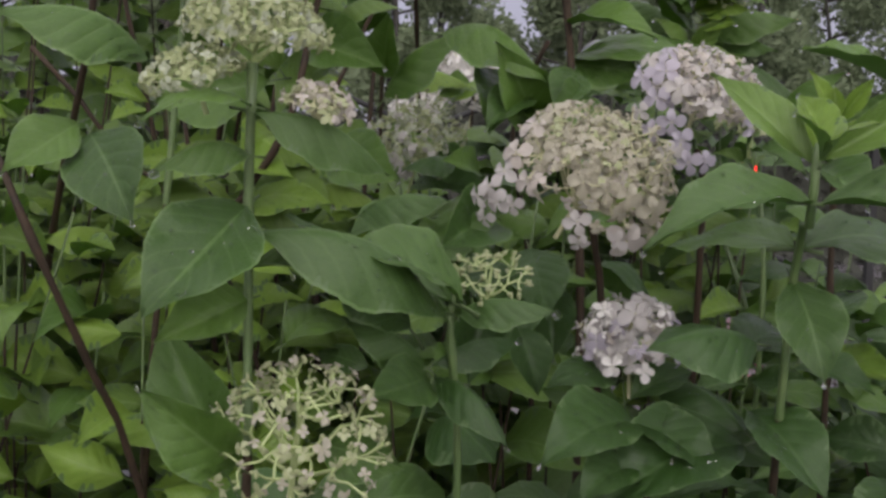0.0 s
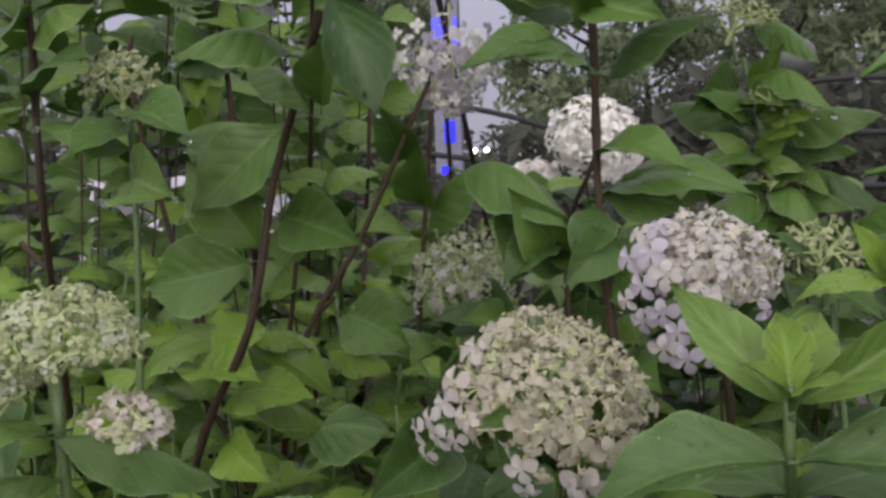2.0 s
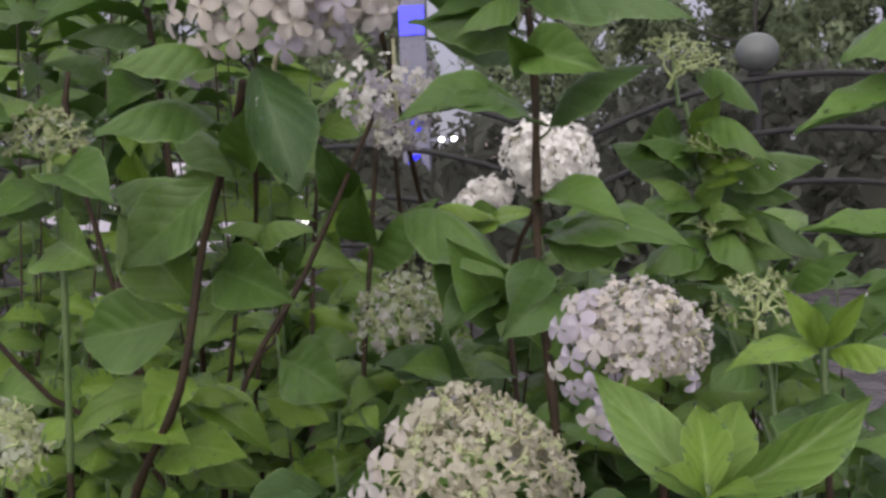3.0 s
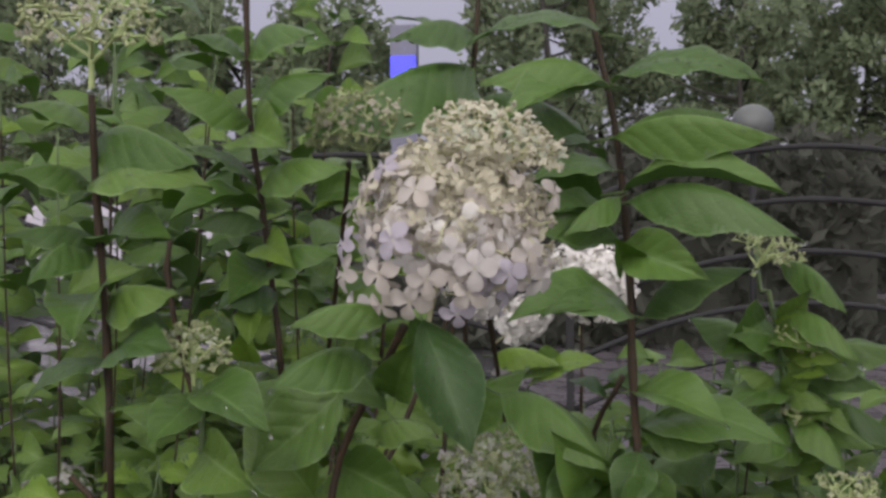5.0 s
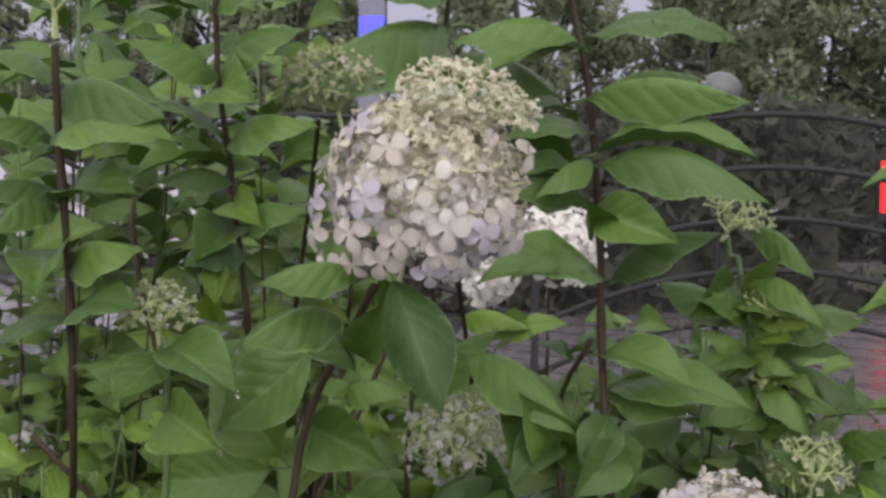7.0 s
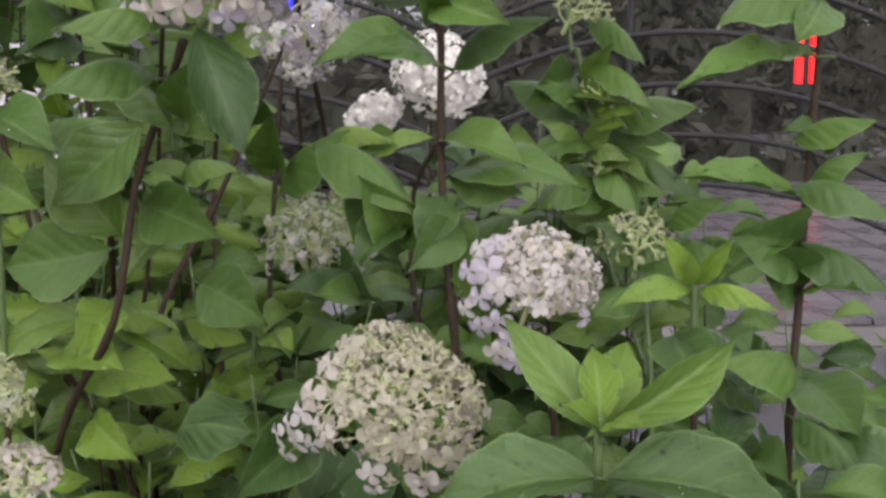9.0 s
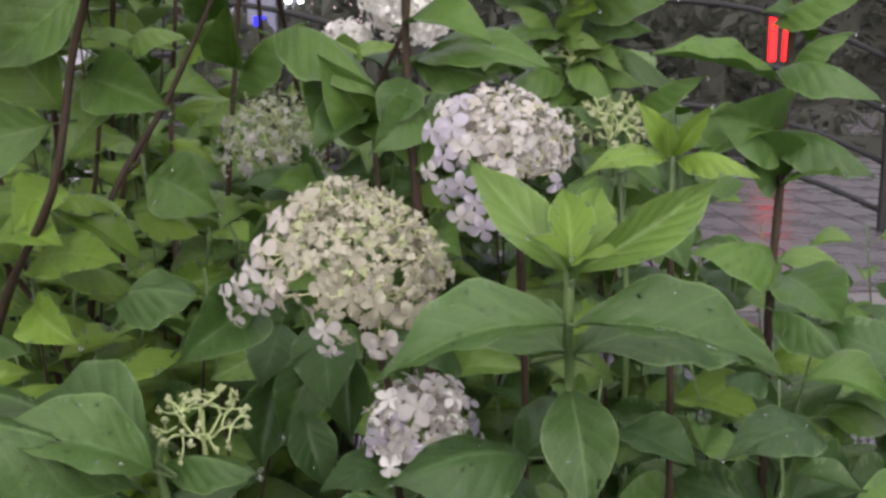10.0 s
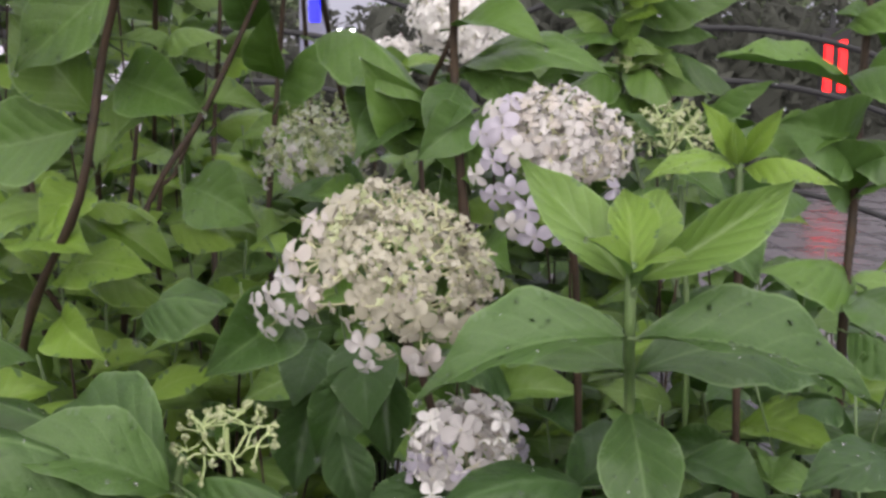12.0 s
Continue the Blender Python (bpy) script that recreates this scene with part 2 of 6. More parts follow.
def tube(verts, faces, points, radii, sides=6, cap=True):
    """Adds a round, tapered tube through the points."""
    start = len(verts)
    pts = [Vector(q) for q in points]
    for k, q in enumerate(pts):
        d = (pts[min(k + 1, len(pts) - 1)] - pts[max(k - 1, 0)]).normalized()
        a = d.cross(Vector((0.31, 0.95, 0.05))).normalized()
        b = d.cross(a)
        for s in range(sides):
            w = 2 * math.pi * s / sides
            verts.append(tuple(q + (a * math.cos(w) + b * math.sin(w)) * radii[k]))
    for k in range(len(pts) - 1):
        for s in range(sides):
            i, j = start + k * sides + s, start + k * sides + (s + 1) % sides
            faces.append((i, j, j + sides, i + sides))
    if cap:
        faces.append(tuple(start + s for s in range(sides))[::-1])
        faces.append(tuple(start + (len(pts) - 1) * sides + s for s in range(sides)))


PHI = (1 + 5**0.5) / 2
ICO_V = [Vector(q).normalized() for q in ((-1, PHI, 0), (1, PHI, 0), (-1, -PHI, 0), (1, -PHI, 0), (0, -1, PHI), (0, 1, PHI), (0, -1, -PHI), (0, 1, -PHI), (PHI, 0, -1), (PHI, 0, 1), (-PHI, 0, -1), (-PHI, 0, 1))]
ICO_F = ((0, 11, 5), (0, 5, 1), (0, 1, 7), (0, 7, 10), (0, 10, 11), (1, 5, 9), (5, 11, 4), (11, 10, 2), (10, 7, 6), (7, 1, 8),
         (3, 9, 4), (3, 4, 2), (3, 2, 6), (3, 6, 8), (3, 8, 9), (4, 9, 5), (2, 4, 11), (6, 2, 10), (8, 6, 7), (9, 8, 1))


def bead(verts, faces, c, r, stretch=Vector((0, 0, 0))):
    s = len(verts)
    for q in ICO_V:
        verts.append(tuple(c + q * r + stretch * q.dot(stretch.normalized() if stretch.length else q) * 0.5))
    faces.extend(tuple(s + i for i in f) for f in ICO_F)


def frame_of(x_axis, up):
    x = x_axis.normalized()
    y = up.cross(x)
    y = y.normalized() if y.length > 1e-5 else Vector((0, 1, 0))
    z = x.cross(y)
    return Matrix((x, y, z)).transposed()


# ---- leaves: one blade, 1 long from stalk to tip, in several bends ----
def leaf_mesh(kind, arch, fold, bend, twist, seed, nu=26, nv=4):
    rnd = random.Random(seed)
    verts, faces, picks, uvs = [], [], [], []
    sway = rnd.uniform(-0.05, 0.05)
    wavy = rnd.uniform(0.8, 1.4)
    belly, full = rnd.uniform(0.84, 1.0), rnd.uniform(0.86, 1.1)

    def place(u, v, lower):
        # half width 0.5 at its broadest, ovate with a drawn-out tip and toothed edge
        w = 0.5 * (max(math.sin(math.pi * min(u, 1) ** belly), 0.0) ** full) * (1.0 - 0.3 * u ** 3)
        if 0.03 < u < 0.97:
            w *= 1 + 0.018 * ((u * 26) % 2 - 0.5) * (abs(v) > 0.9) * (nu > 20)
        y = v * w + sway * math.sin(math.pi * u)
        z = arch * math.sin(math.pi * u ** 0.9) + fold * abs(v) * w * 2 - bend * (abs(v) * w * 2) ** 2
        z += 0.014 * wavy * math.sin(u * 21 + (2 if v > 0 else 0)) * abs(v) ** 2
        z += 0.014 * math.sin((u - abs(v) * 0.31) * 42) * abs(v) * (1.1 - abs(v))
        y2, z2 = y * math.cos(twist * u) - z * math.sin(twist * u), y * math.sin(twist * u) + z * math.cos(twist * u)
        return (u, y2, z2 - (0.006 if lower else 0) * (1 - abs(v) ** 4))

    for lower in (False, True):
        s = len(verts)
        for i in range(nu + 1):
            for j in range(-nv, nv + 1):
                verts.append(place(i / nu, j / nv, lower))
                uvs.append((i / nu, 0.5 + 0.5 * j / nv))
        row = 2 * nv + 1
        for i in range(nu):
            for j in range(2 * nv):
                a = s + i * row + j
                f = (a, a + row, a + row + 1, a + 1)
                faces.append(f if not lower else f[::-1])
                picks.append(1 if lower else 0)
    k = len(faces)
    stalk = [(-0.16, 0, -0.05), (-0.08, 0, -0.022), (0.02, 0, -0.004)]
    n0 = len(verts)
    tube(verts, faces, stalk, [0.014, 0.012, 0.010], 5)
    uvs.extend([(0.5, 0.5)] * (len(verts) - n0))
    picks.extend([2] * (len(faces) - k))
    drops = bmesh.new()
    for _ in range(26):
        u, v = rnd.uniform(0.12, 0.9), rnd.uniform(-0.8, 0.8)
        spot = Vector(place(u, v, False)) + Vector((0, 0, 0.003))
        r = rnd.choice((0.006, 0.008, 0.011, 0.016))
        bmesh.ops.create_icosphere(drops, subdivisions=1, radius=1.0, matrix=Matrix.Translation(spot) @ Matrix.Diagonal((r, r * 1.7, r * 0.8, 1)))
    beads_of = bpy.data.meshes.new("rain_water")
    drops.to_mesh(beads_of)
    drops.free()
    beads_of.materials.append(DROP)
    beads_of.polygons.foreach_set("use_smooth", [True] * len(beads_of.polygons))
    blade = mesh_of("leaf", verts, faces, [LEAF[kind], LEAF["under"], GREEN_STEM], picks, True, uvs)
    WATER[blade.name] = beads_of
    return blade


WATER = {}
BENDS = ((0.05, 0.16, 0.05, 0.15), (0.12, 0.22, 0.0, -0.2), (0.18, 0.10, 0.12, 0.1), (0.22, 0.25, 0.0, 0.25), (0.03, 0.30, 0.0, -0.1), (0.15, -0.05, 0.2, 0.0), (0.17, -0.20, 0.06, 0.06), (0.24, -0.12, 0.14, -0.12), (0.13, 0.20, 0.05, 0.0))
LEAF_MESHES = {kind: [leaf_mesh(kind, *b, 10 * k + n) for n, b in enumerate(BENDS)] for k, kind in enumerate(("mature", "dark", "fresh", "young", "yellow", "lime"))}
DEEP_LEAVES = {kind: [leaf_mesh(kind, *b, 10 * k + n, 12, 2) for n, b in enumerate(BENDS)] for k, kind in enumerate(("mature", "dark", "fresh", "young", "yellow", "lime"))}
leaf_random = random.Random(5)


def drop_mesh():
    bm = bmesh.new()
    bmesh.ops.create_icosphere(bm, subdivisions=2, radius=1.0)
    for q in bm.verts:
        if q.co.z > 0:
            q.co.x, q.co.y, q.co.z = q.co.x * (1 - 0.4 * q.co.z), q.co.y * (1 - 0.4 * q.co.z), q.co.z * 1.3
    me = bpy.data.meshes.new("rain_drop")
    bm.to_mesh(me)
    bm.free()
    me.materials.append(DROP)
    me.polygons.foreach_set("use_smooth", [True] * len(me.polygons))
    return me


DROP_MESH = drop_mesh()


def leaf(thing, base, tip, ratio, hint, kind="mature", bend=None, wet=True):
    """One leaf from its stalk's end to its tip; hint: the way that its upper face looks."""
    base, tip = Vector(base), Vector(tip)
    length = (tip - base).length
    up = Vector(hint) + Vector([leaf_random.uniform(-0.12, 0.12) for _ in range(3)])
    turn = frame_of(tip - base, up)
    n = ((2, 8, 6, 7) if hint[2] > 0.5 else (0, 1, 4))[int(abs(base.x * 7919 + tip.z * 6151) * 10) % (4 if hint[2] > 0.5 else 3)] if bend is None else bend
    n = n if wet else (1, 2, 3, 6)[int(abs(base.x * 7919 + tip.z * 6151) * 10) % 4]
    m = Matrix.Translation(base) @ turn.to_4x4() @ Matrix.Diagonal((length, length * ratio * 1.08, length * 0.9, 1))
    blade = part("leaf", (LEAF_MESHES if wet else DEEP_LEAVES)[kind][n], thing, m=m)
    if wet and leaf_random.random() < 0.75:
        tagged(part("rain_water", WATER[blade.data.name], blade), label="clear rain drops", kind="stuff")
    if wet and leaf_random.random() < 0.6:
        # a rain drop hangs from the tip
        r = leaf_random.uniform(0.0014, 0.0026)
        drop = part("rain_drop", DROP_MESH, blade, m=m.inverted() @ Matrix.Translation(tip - Vector((0, 0, r * 0.7))) @ Matrix.Scale(r, 4))
        tagged(drop, label="clear rain drop")
    return blade


# ---- flowers ----
def floret_shape(open_angle, seed, petals=4):
    """A four-petalled flower, 1 across, facing +z: points, faces, and which faces are petals (0) or stalk (1)."""
    rnd = random.Random(seed)
    verts, faces, picks = [], [], []
    for k in range(petals):
        turn = 2 * math.pi * k / petals + rnd.uniform(-0.14, 0.14)
        size, tilt, lift = rnd.uniform(0.84, 1.08), open_angle + rnd.uniform(-0.16, 0.16), 0.006 * (k % 2)
        roll, wide = rnd.uniform(-0.06, 0.10), rnd.uniform(0.165, 0.225)
        s = len(verts)
        nu, nv = 6, 2
        for i in range(nu + 1):
            u = (i / nu) ** 0.85
            w = wide * math.sqrt(max(1 - ((u - 0.60) / 0.425) ** 2, 0.02)) if i else 0.03
            for j in range(-nv, nv + 1):
                v = j / nv
                x, y = u * 0.5 * size + (0.014 * (1 - v * v) if i == nu else 0), v * w * size
                z = 0.035 * math.sin(math.pi * u) - 0.06 * u * u + roll * v * v * math.sin(math.pi * u) + 0.012 * math.sin(7 * u + 3 * v + k) + lift
                x, z = x * math.cos(tilt) - z * math.sin(tilt), x * math.sin(tilt) + z * math.cos(tilt)
                verts.append((x * math.cos(turn) - y * math.sin(turn), x * math.sin(turn) + y * math.cos(turn), z))
        row = 2 * nv + 1
        for i in range(nu):
            for j in range(2 * nv):
                a = s + i * row + j
                faces.append((a, a + row, a + row + 1, a + 1))
                picks.append(0)
    k = len(faces)
    bead(verts, faces, Vector((0, 0, 0.012)), 0.034)
    tube(verts, faces, [(0, 0, 0), (0.01, 0.02, -0.28), (0.03, 0.02, -0.55)], [0.022, 0.018, 0.018], 4, False)
    picks.extend([1] * (len(faces) - k))
    return verts, faces, picks


SHAPES = [floret_shape(angle, 40 + 7 * k) for k, angle in enumerate((0.04, 0.2, -0.14, 0.36, -0.3))]
FLORETS = {c: [mesh_of("floret", v, f, [PETAL[c], PALE_TWIG], q) for v, f, q in SHAPES] for c in PETAL}
FLORET_POINTS = [np.array(v) for v, f, q in SHAPES]


def spread_out(rnd, count, reach, start=0.0):
    """Even directions round +z, between two angles from it (radians)."""
    found = []
    for _ in range(count):
        best, far = None, -1
        for _ in range(12):
            z = rnd.uniform(math.cos(reach), math.cos(start))
            a = rnd.uniform(0, 2 * math.pi)
            q = Vector((math.sqrt(1 - z * z) * math.cos(a), math.sqrt(1 - z * z) * math.sin(a), z))
            near = min(((q - f).length for f in found), default=9)
            if near > far:
                best, far = q, near
        found.append(best)
    return found


def head(thing, centre, width, tall, axis, label, seed, tips=40, reach=95, knobs=(4, 0.0016), lime=False, bud="cream",
         small=(), open_ones=(), inner=(), thick=1.0, lobes=(10, 0.24), taper=0.0):
    """A flower head. A branching truss (arms, twigs, stalklets with buds) in one mesh; the smallest flowers and the inner layer joined;
    each open floret a piece of its own. small, open_ones and inner hold rows (count, size, colours, from angle, to angle, depth, depth)."""
    rnd = random.Random(seed)
    turn = Vector((0, 0, 1)).rotation_difference(Vector(axis).normalized()).to_matrix()
    half = Vector((width / 2, width / 2, tall / 2))
    verts, faces, picks = [], [], []

    # the clusters on the arms bulge between shallow valleys
    bulges = [(q, rnd.uniform(0.55, 1.0)) for q in spread_out(random.Random(seed + 500), lobes[0], radians(min(reach + 25, 150)))]

    def on(q, depth):
        near = max(rise * math.exp(-((1 - q.dot(way)) * lobes[0] / 3.2) ** 2) for way, rise in bulges)
        slim = 1 - taper * q.z
        return Vector((q.x * half.x * slim, q.y * half.y * slim, q.z * half.z)) * depth * (1.05 - lobes[1] * (1 - near))

    def any_way(k):
        return Vector([rnd.uniform(-k, k) for _ in range(3)])

    def stick(points, radii, sides=4):
        tube(verts, faces, points, [r * thick for r in radii], sides, False)
        picks.extend([0] * (len(faces) - len(picks)))

    def knob(at, r, out):
        bead(verts, faces, at, r, out * r * 0.8)
        picks.extend([1] * (len(faces) - len(picks)))

    stick([Vector((0, 0, -tall * 0.62)), Vector((0, 0, -tall * 0.2)), Vector((0.002, 0, tall * 0.3))], [0.0027, 0.0023, 0.0013], 6)
    # arms from the axis, twigs from the arms, stalklets from the twigs
    arms = []
    for q in spread_out(rnd, max(5, tips // 7), radians(reach)):
        end = on(q, rnd.uniform(0.5, 0.62))
        foot = Vector((0, 0, max(min(end.z - 0.22 * width, tall * 0.2), -tall * 0.5)))
        stick([foot, foot.lerp(end, 0.55) + Vector((0, 0, -0.03 * width)) + any_way(0.02 * width), end], [0.0016, 0.0014, 0.0012], 5)
        arms.append(end)
    twigs = []
    for q in spread_out(rnd, max(8, tips // 3), radians(reach)):
        end = on(q, rnd.uniform(0.74, 0.86))
        foot = min(arms, key=lambda p: (p - end).length)
        stick([foot, foot.lerp(end, 0.5) + any_way(0.025 * width), end], [0.0012, 0.0011, 0.0010])
        twigs.append(end)
    for q in spread_out(rnd, tips, radians(reach)):
        end = on(q, rnd.uniform(0.92, 1.08))
        foot = min(twigs, key=lambda p: (p - end).length)
        out = (end - foot).normalized()
        stick([foot, foot.lerp(end, 0.5) + any_way(0.02 * width), end], [0.0010, 0.0009, 0.0009])
        for n in range(knobs[0]):
            way = (out + any_way(0.85)).normalized()
            tip = end + way * knobs[1] * rnd.uniform(1.2, 3.4)
            stick([end, tip], [0.0008, 0.0007])
            knob(tip, knobs[1] * rnd.uniform(0.75, 1.25), way)
    truss = mesh_of("flower_head", verts, faces, [LIME_TWIG if lime else PALE_TWIG, PETAL[bud]], picks)
    crown = part("flower_head", truss, thing, label, Matrix.Translation(centre) @ turn.to_4x4())

    def placed(q, depth, wild, size):
        out = (Vector((q.x / half.x, q.y / half.y, q.z / half.z)).normalized() + any_way(wild)).normalized()
        return Matrix.Translation(on(q, depth)) @ Vector((0, 0, 1)).rotation_difference(out).to_matrix().to_4x4() @ Matrix.Rotation(rnd.uniform(0, 6.28), 4, "Z") @ Matrix.Scale(size, 4)

    # the open florets
    for count, size, colours, start, end, near, far in open_ones:
        for q in spread_out(rnd, count, radians(end), radians(start)):
            m = placed(q, rnd.uniform(near, far), 0.6, size * rnd.uniform(0.75, 1.15))
            part("floret", FLORETS[rnd.choice(colours)][rnd.randrange(5)], crown, m=m)
    # the small flowers, and an inner layer that closes the head
    for name, rows, wild in (("small_flower_mass", small, 0.7), ("inner_flower_mass", inner, 0.45)):
        hues, points, quads, picked, base = [PALE_TWIG], [], [], [], 0
        for count, size, colours, start, end, near, far in rows:
            for q in spread_out(rnd, count, radians(end), radians(start)):
                k, hue = rnd.randrange(5), PETAL[rnd.choice(colours)]
                if hue not in hues:
                    hues.append(hue)
                m = np.array(placed(q, rnd.uniform(near, far), wild, size * rnd.uniform(0.7, 1.25)))
                points.append(FLORET_POINTS[k] @ m[:3, :3].T + m[:3, 3])
                quads.extend(tuple(base + i for i in f) for f in SHAPES[k][1])
                picked.extend(0 if i else hues.index(hue) for i in SHAPES[k][2])
                base += len(FLORET_POINTS[k])
        if points:
            tagged(part(name, mesh_of(name, np.concatenate(points).tolist(), quads, hues, picked), crown), kind="stuff")
    return crown


def single_floret(crown, at, out, size, colour, turn=0.0, n=0):
    """One more floret on a head, at a place in the world."""
    inv = crown.matrix_basis.inverted()
    way = (inv.to_3x3() @ Vector(out)).normalized()
    place = Matrix.Translation(inv @ Vector(at)) @ Vector((0, 0, 1)).rotation_difference(way).to_matrix().to_4x4() @ Matrix.Rotation(turn, 4, "Z") @ Matrix.Scale(size, 4)
    part("floret", FLORETS[colour][n], crown, m=place)


def smooth_line(points, step=0.03):
    """A curve through the points (Catmull-Rom)."""
    p = [Vector(q) for q in points]
    p = [p[0] * 2 - p[1]] + p + [p[-1] * 2 - p[-2]]
    out = []
    for k in range(1, len(p) - 2):
        n = max(2, int((p[k + 1] - p[k]).length / step))
        for i in range(n):
            t = i / n
            out.append(0.5 * (2 * p[k] + (p[k + 1] - p[k - 1]) * t + (2 * p[k - 1] - 5 * p[k] + 4 * p[k + 1] - p[k + 2]) * t * t
                              + (3 * p[k] - p[k - 1] - 3 * p[k + 1] + p[k + 2]) * t**3))
    return out + [p[-2]]


THINGS, HEADS = {}, {}


def cane(key, points, low, high, label, green_from=9.0, group="hydrangea canes"):
    """A hydrangea cane from the soil to its tip: woody below, green above, with swollen joints."""
    thing = tagged(new("hydrangea_cane"), label, "shrub cane", group)
    line = smooth_line(points)
    thing.location = points[0]
    verts, faces, radii = [], [], []
    length = sum((b - a).length for a, b in zip(line, line[1:]))
    run, rnd = 0.0, random.Random(len(key) + int(1000 * abs(points[-1][0])))
    for k, q in enumerate(line):
        run += (q - line[k - 1]).length if k else 0
        swell = 1 + 0.35 * max(0, 1 - abs((run % 0.105) - 0.05) / 0.012)
        radii.append((low + (high - low) * run / length) * swell * rnd.uniform(0.94, 1.06))
    tube(verts, faces, line, radii, 8)
    # several rings belong to each face: the green part starts at the given height
    picks = [1 if sum(verts[i][2] for i in f) / len(f) > green_from else 0 for f in faces]
    part("stem", mesh_of("stem", verts, faces, [WOOD, GREEN_STEM], picks), thing)
    THINGS[key] = thing
    return thing


# ---- ground and distance ----
def box(verts, faces, x0, y0, z0, x1, y1, z1):
    s = len(verts)
    verts.extend([(x0, y0, z0), (x1, y0, z0), (x1, y1, z0), (x0, y1, z0), (x0, y0, z1), (x1, y0, z1), (x1, y1, z1), (x0, y1, z1)])
    faces.extend([tuple(s + i for i in f) for f in ((0, 3, 2, 1), (4, 5, 6, 7), (0, 1, 5, 4), (1, 2, 6, 5), (2, 3, 7, 6), (3, 0, 4, 7))])


def box_mesh(name, material, *boxes, bevel=0.0):
    verts, faces = [], []
    for b in boxes:
        box(verts, faces, *b)
    me = mesh_of(name, verts, faces, [material], smooth=False)
    if bevel:
        bm = bmesh.new()
        bm.from_mesh(me)
        bmesh.ops.bevel(bm, geom=bm.edges, offset=bevel, segments=2, affect="EDGES")
        bm.to_mesh(me)
        bm.free()
    return me


ASPHALT = rough_material("wet_asphalt", (0.025, 0.025, 0.03), (0.075, 0.07, 0.08), 0.8, 0.22, 0.006, spec=0.6)
SLAB = rough_material("wet_paving", (0.050, 0.045, 0.053), (0.112, 0.098, 0.112), 2.5, 0.33, 0.004, spec=0.5)
SOIL = rough_material("wet_soil", (0.018, 0.013, 0.009), (0.06, 0.045, 0.03), 9.0, 0.6, 0.02)
IRON = rough_material("black_iron", (0.012, 0.012, 0.013), (0.026, 0.026, 0.028), 12.0, 0.6, 0.002, spec=0.15)
HEDGE = foliage_material("hedge_leaves", (0.058, 0.060, 0.052), (0.094, 0.098, 0.082))
BARK = rough_material("tree_bark", (0.012, 0.011, 0.010), (0.045, 0.04, 0.034), 6.0, 0.75, 0.02)
# tree leaf colour is greyed and lifted to stand for distance haze
CROWN = foliage_material("tree_leaves", (0.128, 0.162, 0.098), (0.220, 0.265, 0.164))
CONCRETE = rough_material("wet_concrete", (0.06, 0.055, 0.055), (0.14, 0.13, 0.13), 3.0, 0.4, 0.006)

ground = new("ground", mesh_of("ground", [(-400, -200, 0), (400, -200, 0), (400, 600, 0), (-400, 600, 0)], [(0, 1, 2, 3)], [ASPHALT], smooth=False))
tagged(ground, "wet dark asphalt reaching to the horizon", "ground", kind="structure")


def soil_bed():
    rnd = random.Random(3)
    verts, faces, n = [], [], 40
    for i in range(n + 1):
        for j in range(n + 1):
            x, y = -2.1 + 3.6 * i / n, 0.3 + 2.4 * j / n
            edge = min(i, j, n - i, n - j)
            verts.append((x, y, 0.012 + min(edge, 3) * 0.02 + rnd.uniform(0, 0.02) * (edge > 0)))
    for i in range(n):
        for j in range(n):
            a = i * (n + 1) + j
            faces.append((a, a + n + 1, a + n + 2, a + 1))
    return tagged(new("soil_bed", mesh_of("soil_bed", verts, faces, [SOIL])), "dark wet soil bed under the hydrangea shrubs", "soil", kind="structure")


soil_bed()


def paving():
    """Wet slabs behind the fence, with recessed joints."""
    path = tagged(new("pavement", box_mesh("pavement", CONCRETE, (-1.0, 5.6, 0.003, 12.0, 25.5, 0.02))), "wet grey paved footpath with dark joints", "pavement", kind="structure")
    slab = box_mesh("slab", SLAB, (0.006, 0.006, 0, 0.994, 0.894, 0.03), bevel=0.006)
    for i in range(12):
        for j in range(21):
            part("slab", slab, path, m=pose(-0.6 + i, 6.0 + 0.9 * j, 0.022 + 0.002 * ((i * 7 + j * 3) % 3)))


def arched_fence():
    """A black iron fence of bowed rails between slim posts."""
    fence = tagged(new("iron_fence"), "black iron fence with bowed rails and slim posts", "fence")
    fence.location = (0, 8, 0)
    for k in range(-3, 4):
        x = 3.4 + 3.5 * k
        part("post", box_mesh("post", IRON, (x - 0.03, 7.97, 0.02, x + 0.03, 8.03, 1.8), bevel=0.005), fence)
        for z in (1.72, 1.33, 0.95, 0.57, 0.2):
            verts, faces = [], []
            pts = [(x - 3.5 * i / 16, 8.0, z + 0.45 * (1 - (i / 8 - 1) ** 2)) for i in range(17)]
            tube(verts, faces, pts, [0.022] * 17, 6)
            part("rail", mesh_of("rail", verts, faces, [IRON]), fence)


